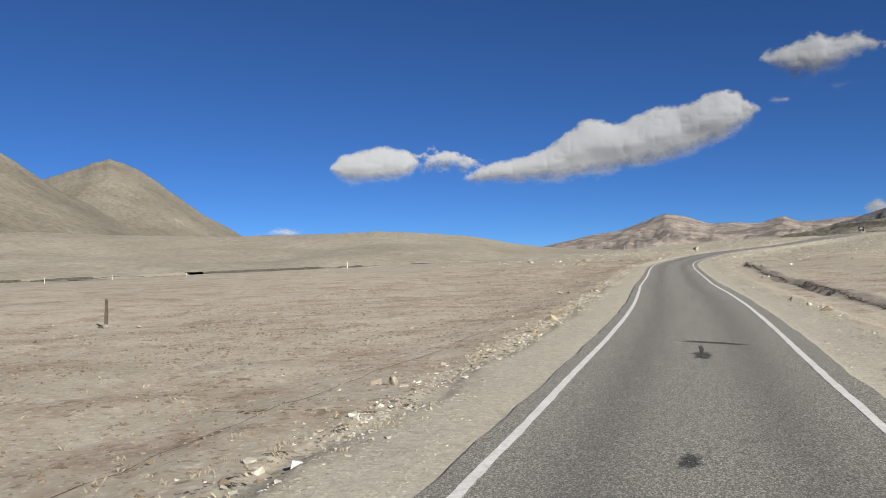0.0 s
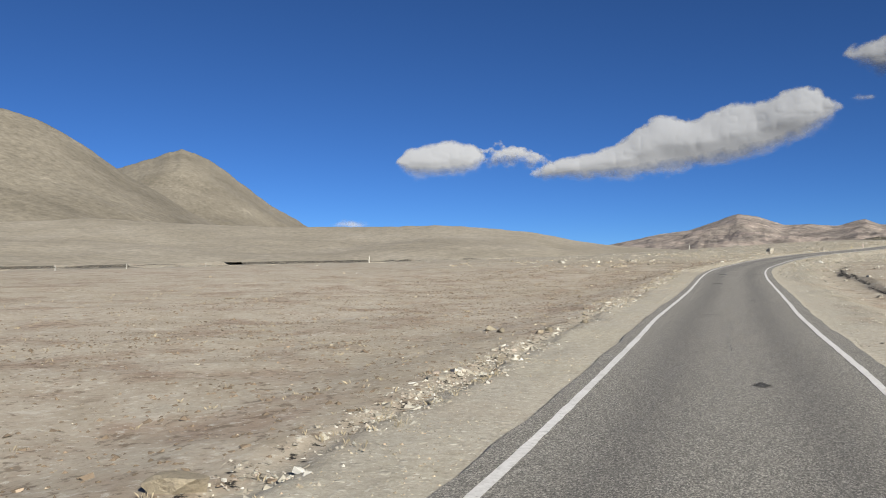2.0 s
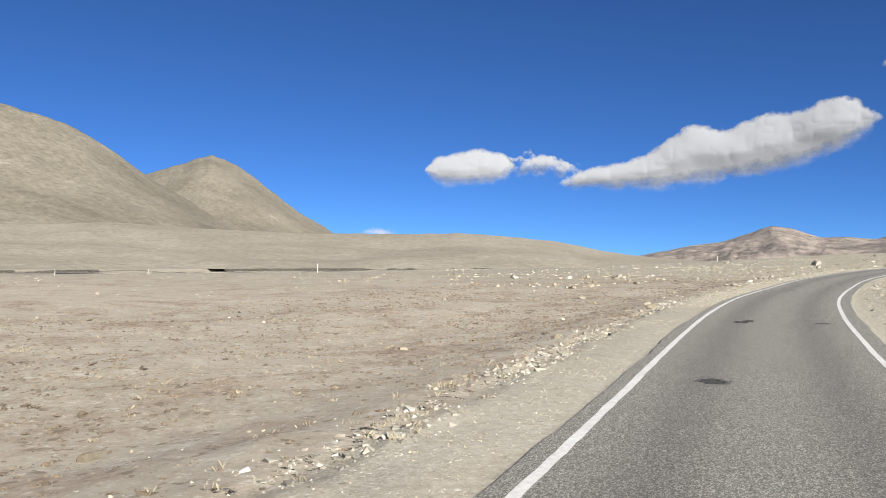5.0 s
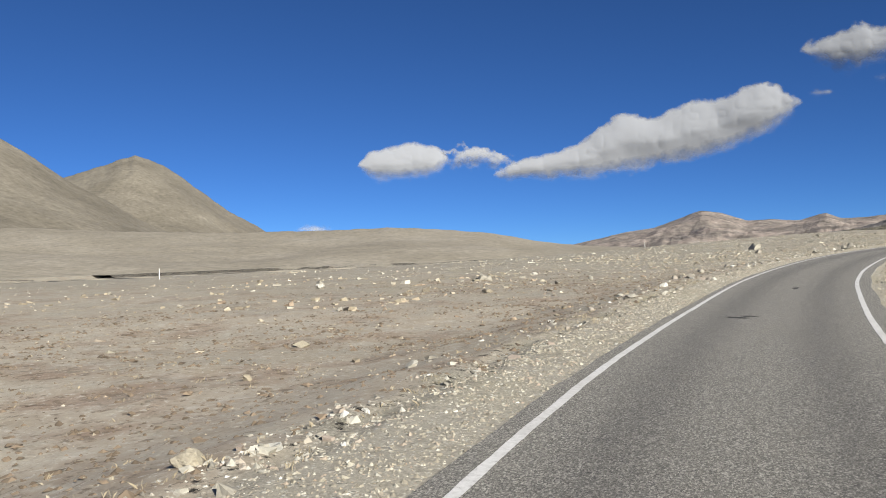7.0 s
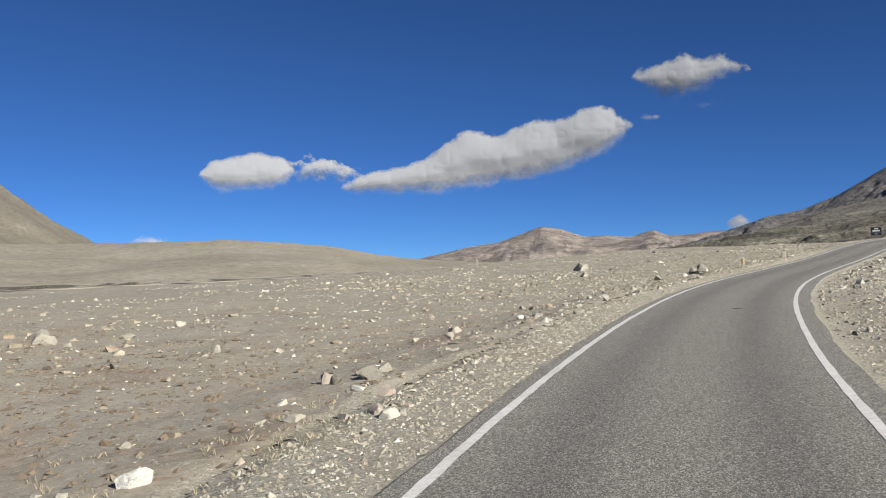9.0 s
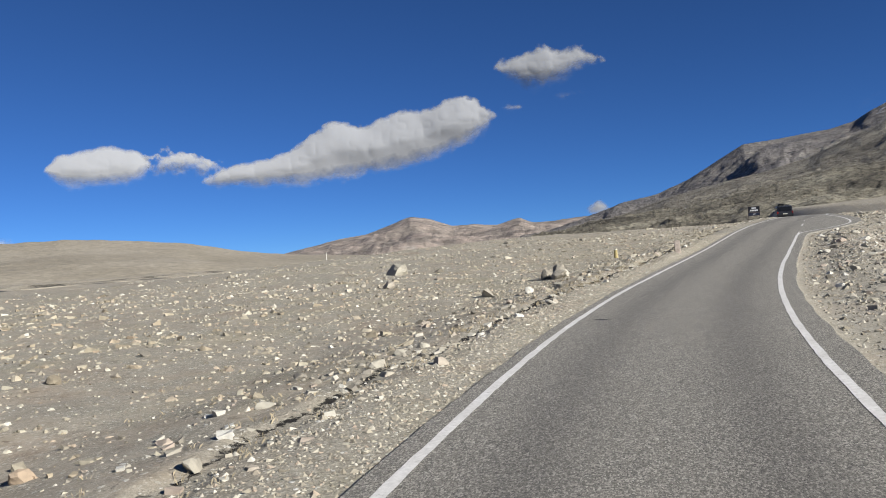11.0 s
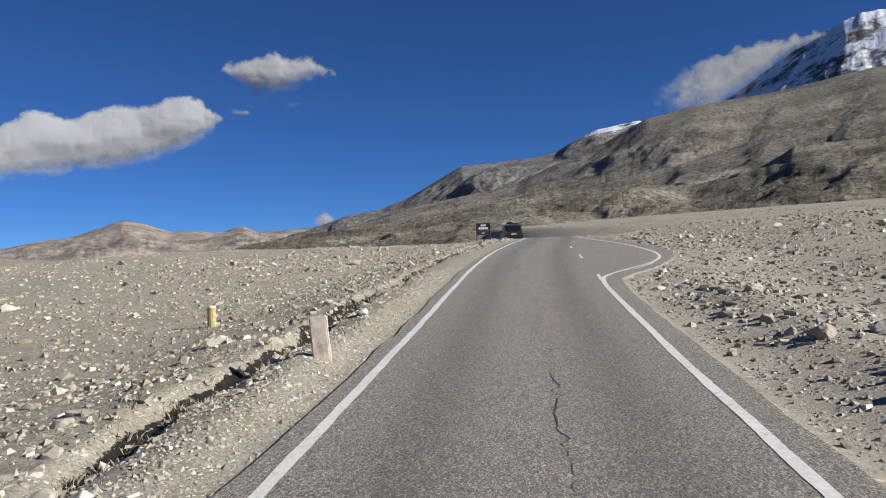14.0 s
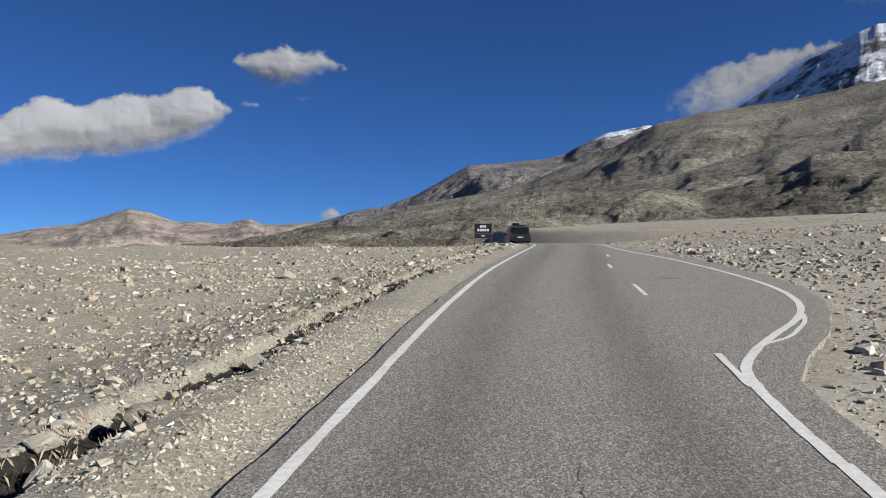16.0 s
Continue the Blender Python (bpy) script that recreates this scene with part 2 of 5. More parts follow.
def ground_material():
    m, nt, bs = material("dry stony ground", 0.95)
    big = noise_node(nt, 0.06, 6)
    mid = noise_node(nt, 0.8, 7, 0.68)
    fine = noise_node(nt, 9.0, 8, 0.78)
    # trodden pasture: pale soil, browner turf, small dark tufts
    soil = ramp(nt, mid, [(.3, (.345, .293, .215)), (.5, (.41, .355, .275)), (.7, (.47, .42, .335))])
    turf = ramp(nt, fine, [(.3, (.25, .215, .15)), (.6, (.365, .32, .235))])
    pasture = mix(nt, ramp(nt, big, [(.44, white(0)), (.62, white(.5))]), soil, turf)
    streak = noise_node(nt, 0.42, 7, 0.66)
    pasture = mix(nt, ramp(nt, streak, [(.5, white(0)), (.64, white(.8))]), pasture, (.285, .205, .145))
    tufts = noise_node(nt, 4.6, 4, 0.62)
    where = math_node(nt, 'MULTIPLY_ADD', streak, .5, tufts)     # tufts gather where the turf is browner
    pasture = mix(nt, ramp(nt, where, [(.845, white(0)), (.89, white(.75))]), pasture, (.17, .13, .088))
    pale = noise_node(nt, 1.1, 6, 0.7)
    pasture = mix(nt, ramp(nt, pale, [(.55, white(0)), (.7, white(.55))]), pasture, (.52, .475, .395))
    fleck = noise_node(nt, 8.0, 5, 0.74)
    pasture = mix(nt, ramp(nt, fleck, [(.36, white(.45)), (.43, white(0)), (.57, white(0)), (.64, white(.7))]), pasture,
                  ramp(nt, fleck, [(.45, (.17, .135, .095)), (.55, (.60, .56, .475))]))
    clod = noise_node(nt, 2.2, 7, 0.76)
    pasture = mix(nt, ramp(nt, clod, [(.35, white(.5)), (.42, white(0)), (.58, white(0)), (.66, white(.4))]), pasture,
                  ramp(nt, clod, [(.45, (.215, .165, .115)), (.55, (.56, .515, .43))]))
    # stony ground: grit with embedded stones of three sizes
    speck = noise_node(nt, 30, 5, 0.75)
    grit = ramp(nt, speck, [(.34, (.15, .137, .107)), (.45, (.29, .267, .212)), (.56, (.40, .372, .30)), (.68, (.56, .53, .44))])
    tone = noise_node(nt, .3, 6, .65)
    grit = mix(nt, ramp(nt, tone, [(.36, white(.55)), (.48, white(0)), (.54, white(0)), (.68, white(.6))]), grit,
               mix(nt, 1.0, grit, ramp(nt, tone, [(.45, (.95, .93, .74)), (.55, (.9, .70, .58))]), 'MULTIPLY'))
    grit = mix(nt, .2, grit, (.2, .175, .13))
    lump = noise_node(nt, 2.6, 6, 0.72)
    grit = mix(nt, ramp(nt, lump, [(.36, white(.55)), (.46, white(0))]), grit, (.18, .155, .11))
    hgt = ramp(nt, speck, [(.3, white(0)), (.7, white(.25))])
    for scale, share in ((30, .2), (13, .1), (5.5, -.08)):
        dome, each = cobbles(nt, scale, share)
        tint = mix(nt, .2, ramp(nt, each, PEBBLES), ramp(nt, fine, [(.35, (.2, .185, .15)), (.65, (.55, .52, .44))]))
        grit = mix(nt, dome, grit, tint)
        hgt = mix(nt, 1.0, hgt, mix(nt, 1.0, dome, white(min(1.0, 8 / scale)), 'MULTIPLY'), 'ADD')
    gravel = math_node(nt, 'ADD', attribute(nt, "gravel"), math_node(nt, 'MULTIPLY_ADD', mid, 1.6, -.8))
    gravel = ramp(nt, gravel, [(.25, white(0)), (.75, white(1))])
    col = mix(nt, gravel, pasture, grit)
    dusty = attribute(nt, "dust")
    dust = mix(nt, .35, ramp(nt, fine, [(.3, (.36, .325, .255)), (.5, (.46, .42, .335)), (.68, (.55, .51, .42))]), grit)
    col = mix(nt, dusty, col, dust)
    # near-black ground: damp ditch soil with its shade painted in, and other dark strips
    soil_shade = math_node(nt, 'ADD', attribute(nt, "soil_shade"), math_node(nt, 'MULTIPLY_ADD', noise_node(nt, 6.0, 6, .7), 1.7, -.8))
    col = mix(nt, ramp(nt, soil_shade, [(.4, white(0)), (.52, white(1))]), col, ramp(nt, fine, [(.35, (.008, .0075, .006)), (.55, (.025, .022, .018)), (.68, (.07, .06, .045))]))
    col = mix(nt, 0.5, col, ramp(nt, fine, [(.32, white(.55)), (.5, white(.8)), (.7, white(.92))]), 'MULTIPLY')
    nt.links.new(col, bs.inputs["Base Color"])
    rough = mix(nt, .5, fine, mix(nt, .5, clod, fleck))
    bump(nt, bs, mix(nt, gravel, rough, mix(nt, .2, hgt, fine)), .8, .05)
    nt.links.new(math_node(nt, 'MULTIPLY_ADD', dusty, -.3, .7), bs.inputs["Normal"].links[0].from_node.inputs["Strength"])   # trodden dust is smoother
    return m


def stone_material(name, tone):
    m, nt, bs = material(name, 0.85)
    oi = nt.nodes.new("ShaderNodeObjectInfo")
    ge = nt.nodes.new("ShaderNodeNewGeometry")
    ad = nt.nodes.new("ShaderNodeMath")
    ad.operation = 'ADD'
    nt.links.new(oi.outputs["Random"], ad.inputs[0])
    nt.links.new(ge.outputs["Random Per Island"], ad.inputs[1])
    fr = nt.nodes.new("ShaderNodeMath")
    fr.operation = 'FRACT'
    nt.links.new(ad.outputs[0], fr.inputs[0])
    each = ramp(nt, fr.outputs[0], [(0, (.22, .20, .16)), (.2, (.33, .30, .24)), (.45, (.41, .38, .305)), (.6, (.42, .345, .275)),
                                     (.68, (.45, .42, .34)), (.9, (.53, .50, .42)), (1, (.68, .66, .59))])
    n = noise_node(nt, 7, 8, 0.7)
    col = mix(nt, 0.6, each, ramp(nt, n, [(.3, white(.35)), (.5, white(.8)), (.7, white(1.0))]), 'MULTIPLY')
    col = mix(nt, 1.0, col, tone, 'MULTIPLY')
    nt.links.new(col, bs.inputs["Base Color"])
    bump(nt, bs, n, 0.7, 0.03)
    return m


def asphalt_material():
    m, nt, bs = material("worn grey asphalt", 0.82)
    grain = noise_node(nt, 42, 5, 0.85)
    mid = noise_node(nt, 1.6, 6, 0.6)
    base = ramp(nt, grain, [(.36, (.04, .039, .037)), (.45, (.125, .12, .112)), (.54, (.25, .24, .222)), (.63, (.56, .54, .5))])
    lay = nt.nodes.new("ShaderNodeCombineXYZ")         # single chippings, rolled out along the road
    nt.links.new(math_node(nt, 'MULTIPLY', attribute(nt, "across"), 105), lay.inputs[0])
    nt.links.new(math_node(nt, 'MULTIPLY', attribute(nt, "along"), 44), lay.inputs[1])
    chips = nt.nodes.new("ShaderNodeTexVoronoi")
    chips.inputs["Scale"].default_value = 1.0
    nt.links.new(lay.outputs[0], chips.inputs["Vector"])
    one = nt.nodes.new("ShaderNodeSeparateColor")
    nt.links.new(chips.outputs["Color"], one.inputs[0])
    base = mix(nt, .5, base, ramp(nt, one.outputs[0], [(0, (.03, .029, .027)), (.35, (.10, .096, .088)), (.6, (.2, .192, .175)), (.8, (.36, .345, .315)), (1, (.62, .60, .55))]))
    base = mix(nt, ramp(nt, mid, [(.35, white(0)), (.7, white(.22))]), base, (.20, .19, .17))
    base = mix(nt, 1.0, base, (1.0, .975, .90), 'MULTIPLY')
    at = nt.nodes.new("ShaderNodeAttribute")
    at.attribute_name = "wear"
    base = mix(nt, at.outputs["Fac"], base, mix(nt, 1.0, base, (.72, .72, .73), 'MULTIPLY'))
    nt.links.new(base, bs.inputs["Base Color"])
    bs.inputs["Specular IOR Level"].default_value = 0.4
    bump(nt, bs, grain, 0.8, 0.012)
    return m


def paint_material():
    m, nt, bs = material("worn white road paint", 0.7)
    n = noise_node(nt, 18, 6, 0.75)
    n2 = noise_node(nt, 1.5, 4, 0.6)
    col = ramp(nt, n, [(.30, (.24, .23, .21)), (.40, (.54, .525, .49)), (.6, (.66, .645, .61))])
    col = mix(nt, ramp(nt, n2, [(.4, white(0)), (.75, white(.45))]), col, (.42, .40, .36))
    nt.links.new(col, bs.inputs["Base Color"])
    bump(nt, bs, n, 0.4, 0.004)
    return m


def plain(name, colour, rough=0.7, vary=0.25, scale=6, metal=0.0):
    m, nt, bs = material(name, rough)
    n = noise_node(nt, scale, 6, 0.65)
    dark = tuple(c * (1 - vary) for c in colour)
    lite = tuple(min(1, c * (1 + vary)) for c in colour)
    nt.links.new(ramp(nt, n, [(.3, dark), (.7, lite)]), bs.inputs["Base Color"])
    bs.inputs["Metallic"].default_value = metal
    bump(nt, bs, n, 0.25, 0.01)
    return m


def mountain_material(name, stops, scale, streak=None, snow=None, grain=0.12, bumps=(1.0, 4.0), rough=.55):
    """stops: colours along a noise; snow: (height where it starts, width) in object z."""
    m, nt, bs = material(name, 0.95)
    n = noise_node(nt, scale, 10, 0.62, stretch=streak)
    col = ramp(nt, n, stops)
    g2 = noise_node(nt, grain, 8, 0.72)
    col = mix(nt, rough, col, ramp(nt, g2, [(.36, white(.22)), (.47, white(.8)), (.54, white(1.0)), (.63, white(1.5))]), 'MULTIPLY')
    g3 = noise_node(nt, grain * .3, 7, 0.75)
    col = mix(nt, rough, col, ramp(nt, g3, [(.36, white(.55)), (.46, white(.95)), (.56, white(1)), (.66, white(1.25))]), 'MULTIPLY')
    if snow:
        tc = nt.nodes.new("ShaderNodeTexCoord")
        sp = nt.nodes.new("ShaderNodeSeparateXYZ")
        nt.links.new(tc.outputs["Object"], sp.inputs[0])
        mr = nt.nodes.new("ShaderNodeMapRange")
        mr.inputs["From Min"].default_value = snow[0]
        mr.inputs["From Max"].default_value = snow[0] + snow[1]
        nt.links.new(sp.outputs[2], mr.inputs[0])
        s1 = noise_node(nt, snow[2], 8, 0.7, stretch=(1, 1, .35))
        mu = nt.nodes.new("ShaderNodeMath")
        mu.operation = 'MULTIPLY_ADD'
        mu.inputs[1].default_value = 1.6
        nt.links.new(s1, mu.inputs[0])
        sub = nt.nodes.new("ShaderNodeMath")
        sub.operation = 'SUBTRACT'
        sub.inputs[1].default_value = 1.3
        nt.links.new(mr.outputs[0], sub.inputs[0])
        nt.links.new(sub.outputs[0], mu.inputs[2])
        col = mix(nt, ramp(nt, mu.outputs[0], [(.42, white(0)), (.55, white(1))]), col, (.78, .80, .84))
    nt.links.new(col, bs.inputs["Base Color"])
    bump(nt, bs, g2, *bumps)
    return m


GROUND = ground_material()
ROCK = stone_material("pale grey rock", (1, 1, 1))
DUSTY = stone_material("dusty beige stone", (.93, .87, .77))
GRAVEL = stone_material("grey gravel", (.95, .93, .88))
PEBBLE = stone_material("dusty grey pebbles", (.92, .90, .84))
SOD = plain("dry turf clods", (.165, .126, .086), .95, .45, 1.2)
ASPHALT = asphalt_material()
PAINT = paint_material()
TAR = plain("dark tar", (.06, .058, .055), 0.75, .5, 22)

# ---- the ground, one sheet out to the horizon ----
def spread(first, step, growth, limit):
    out = [first]
    while out[-1] < limit:
        out.append(out[-1] + step)
        step *= growth
    return out


d_left = [1.76, 1.86, 1.95, 2.1, 2.25, 2.4, 2.55, 2.68] + [2.76 + .07 * k for k in range(16)] + spread(3.9, .14, 1.085, 195) + [205 + 2 * k for k in range(22)] + spread(252, 14, 1.12, 4700)
d_right = [1.76, 1.86, 1.95, 2.1, 2.3, 2.5, 2.75, 3.0, 3.25, 3.5, 3.75, 4.0, 4.2, 4.4, 4.6] + spread(4.8, .2, 1.085, 4700)
d_all = np.array([-v for v in reversed(d_right)] + [0.0] + d_left)
s_mid = np.arange(-16.0, 200.0, 0.4)
s_all = np.concatenate([-16.0 - np.array(spread(0.6, .6, 1.1, 4700))[::-1], s_mid, 200.0 + np.array(spread(0.5, .5, 1.1, 4700))])
SS, DD = np.meshgrid(s_all, d_all, indexing="ij")
gv = world_at(SS, DD).reshape(-1, 3)
ground_mesh = raw_mesh("ground", gv, grid_faces(len(s_all), len(d_all)), GROUND)
# how gravelly the ground is: the shoulders, and the moraine further up the road
af = np.abs(DD)
gravel = np.where(DD > 0, 1 - smooth(2.9, 4.2, af), 1 - smooth(3.4, 6.0, af))
gravel = np.maximum(gravel * np.interp(SS, [0, 50, 80], [.6, .65, 1.0]),
                    np.interp(SS, [55, 85, 115, 140], [.1, .42, .66, .72]) * (1 - .35 * smooth(60, 400, af)))
gravel = np.where((SS > 190) | (SS < -20), np.maximum(gravel * .9, np.where(SS > 0, .6, .2)), gravel)
# the ditch's black band: damp soil with the trench's shade painted in
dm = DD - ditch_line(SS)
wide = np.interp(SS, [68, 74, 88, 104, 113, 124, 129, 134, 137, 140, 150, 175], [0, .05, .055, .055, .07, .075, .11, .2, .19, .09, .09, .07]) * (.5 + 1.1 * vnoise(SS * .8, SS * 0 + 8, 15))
soil_shade = np.interp(SS, [66, 100, 112, 126], [.33, .38, .6, 1]) * np.exp(-(((dm - 3.2 - .06 * fbm(SS * 1.7, DD * 0, 66, 3)) / (wide + .02)) ** 4)) * (wide > .02)
# broken dark lines along the river's cut bank
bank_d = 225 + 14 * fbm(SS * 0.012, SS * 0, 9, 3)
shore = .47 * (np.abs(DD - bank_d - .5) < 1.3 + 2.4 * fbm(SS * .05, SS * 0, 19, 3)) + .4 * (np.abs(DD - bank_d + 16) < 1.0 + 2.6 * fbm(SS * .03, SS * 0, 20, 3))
# dark strip along the low scarp right of the road
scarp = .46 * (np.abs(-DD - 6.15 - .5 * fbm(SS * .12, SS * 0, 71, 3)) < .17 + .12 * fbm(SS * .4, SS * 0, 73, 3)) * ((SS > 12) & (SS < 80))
# dark specks in the gaps of the rubble row
rubble_gaps = .3 * np.exp(-((dm - 3.42) / .3) ** 2) * (SS < 72) * (SS > -30)
soil_shade = np.maximum(np.maximum(soil_shade, rubble_gaps), np.maximum(shore, scarp))
pa = ground_mesh.attributes.new("soil_shade", 'FLOAT', 'POINT')
pa.data.foreach_set("value", soil_shade.ravel().astype(np.float32))
# the dusty shoulder along the pasture
dust_m = .9 * (1 - smooth(2.7, 3.5, af + .5 * fbm(SS * .5, DD * .5, 33, 3))) * np.interp(SS, [50, 85], [1, .15]) * (SS > -80)
dust_m = np.maximum(dust_m, .55 * (DD < 0) * (1 - smooth(5.5, 9, af)) * np.interp(SS, [80, 100, 145, 160], [0, 1, 1, 0]) * (.4 + vnoise(SS * .6, DD * .8, 35)))
du_ = ground_mesh.attributes.new("dust", 'FLOAT', 'POINT')
du_.data.foreach_set("value", dust_m.ravel().astype(np.float32))
at = ground_mesh.attributes.new("gravel", 'FLOAT', 'POINT')
at.data.foreach_set("value", gravel.ravel().astype(np.float32))
tagged(new("ground", ground_mesh), "dry beige high-altitude pasture and stony gravel plain", "ground", kind="structure")

# ---- the road ----
rs = np.arange(-60.0, 222.0, 0.3)
jl = 0.05 * fbm(rs * 0.9, rs * 0, 21, 4) + 0.05 * fbm(rs * 0.12, rs * 0, 22, 2)
jr = 0.05 * fbm(rs * 0.9, rs * 0 + 7, 23, 4)
cross = np.linspace(0, 1, 25)
left_e, right_e = 1.86 + jl, right_edge(rs) + jr
road_d = right_e[:, None] + (left_e - right_e)[:, None] * cross[None]
road_d = np.concatenate([right_e[:, None] - .01, road_d, left_e[:, None] + .01], 1)
rS = np.repeat(rs[:, None], road_d.shape[1], 1)
rx, ry = road_at(rS, road_d)
rz = road_z(rS) + 0.0 * rx
rz[:, 0] -= 0.16
rz[:, -1] -= 0.16
road_mesh = raw_mesh("road", np.stack([rx, ry, rz], -1).reshape(-1, 3), grid_faces(len(rs), road_d.shape[1]), ASPHALT, False)
wear = np.clip(np.exp(-(((np.abs(road_d) - .82) / .36) ** 2)) * .95, 0, 1)
wa = road_mesh.attributes.new("wear", 'FLOAT', 'POINT')
wa.data.foreach_set("value", wear.ravel().astype(np.float32))
for key, val in (("along", rS), ("across", road_d)):
    road_mesh.attributes.new(key, 'FLOAT', 'POINT').data.foreach_set("value", val.ravel().astype(np.float32))
road = tagged(new("road", road_mesh), "narrow worn grey asphalt road with broken edges", "road", kind="structure")


def ribbon(name, s, d, width, mat, lift, seed, ragged=0.012):
    """A painted or tarred strip lying on the road along the points s, d."""
    s, d = np.asarray(s, float), np.asarray(d, float)
    width = np.broadcast_to(np.asarray(width, float), s.shape)
    x, y = road_at(s, d)
    tx, ty = np.gradient(x), np.gradient(y)
    ln = np.hypot(tx, ty)
    nx, ny = -ty / ln, tx / ln
    k = np.arange(len(s))
    a = width / 2 + ragged * fbm(k * 0.7, k * 0.0, seed, 3)
    b = width / 2 + ragged * fbm(k * 0.7, k * 0.0 + 5, seed + 1, 3)
    z = road_z(s) + lift
    v = np.concatenate([np.stack([x + nx * a, y + ny * a, z], 1), np.stack([x - nx * b, y - ny * b, z], 1)])
    n = len(s)
    i = np.arange(n - 1)
    f = np.stack([i, i + n, i + n + 1, i + 1], 1)
    ob = new(name, raw_mesh(name, v, f[:, ::-1], mat, False))
    ob.parent = road
    return ob


def curve_points(pts, step=0.15):
    """Points evenly along a smooth curve through a few (s, d) pairs."""
    p = np.array(pts, float)
    t = np.concatenate([[0], np.cumsum(np.hypot(*np.diff(p, axis=0).T))])
    u = np.arange(0, t[-1], step)
    m = np.gradient(p, t, axis=0)
    i = np.clip(np.searchsorted(t, u, side="right") - 1, 0, len(t) - 2)
    h = (t[i + 1] - t[i])[:, None]
    w = ((u - t[i]) / h[:, 0])[:, None]
    q = (2 * w ** 3 - 3 * w ** 2 + 1) * p[i] + (w ** 3 - 2 * w ** 2 + w) * h * m[i] + (-2 * w ** 3 + 3 * w ** 2) * p[i + 1] + (w ** 3 - w ** 2) * h * m[i + 1]
    return q[:, 0], q[:, 1]


ls = np.arange(-60, 215, 0.2)
ribbon("edge_line", ls, LINE + .015 * fbm(ls * .3, ls * 0, 3, 2), .1, PAINT, .004, 41)
ls = np.arange(-60, 137.4, 0.2)
ribbon("edge_line", ls, -LINE + .015 * fbm(ls * .3, ls * 0 + 2, 3, 2), .1, PAINT, .004, 43)
ribbon("layby_line", *curve_points([(137.2, -1.60), (138.3, -1.61), (139.2, -1.65), (139.9, -1.73), (140.8, -2.02), (141.9, -2.51), (143.25, -3.15), (144.35, -3.51), (146, -3.79),
                                    (147.8, -3.83), (150, -3.65), (155.3, -2.93), (160, -2.1), (165, -1.65), (172, -1.61), (200, -1.61)]), .1, PAINT, .0045, 45)
ribbon("layby_line", *curve_points([(141.25, -2.23), (141.75, -2.62), (142.5, -2.97), (143.0, -3.17), (143.7, -3.35)]), .06, PAINT, .006, 47)
ribbon("layby_line", *curve_points([(139.2, -1.60), (140.0, -1.62), (140.75, -1.64)]), .07, PAINT, .006, 48)
for s, d, half_ in ((146.8, -1.49, .9), (152.5, -1.2, .7), (157.5, -1.25, .6)):
    ds = np.linspace(-half_, half_, 10)
    ribbon("dash_line", s + ds, d + .03 * ds, .07, PAINT, .004, int(s))

# ---- hills and mountains ----
SURFACE = {}                                          # the mountains' surface points, to set boulders on


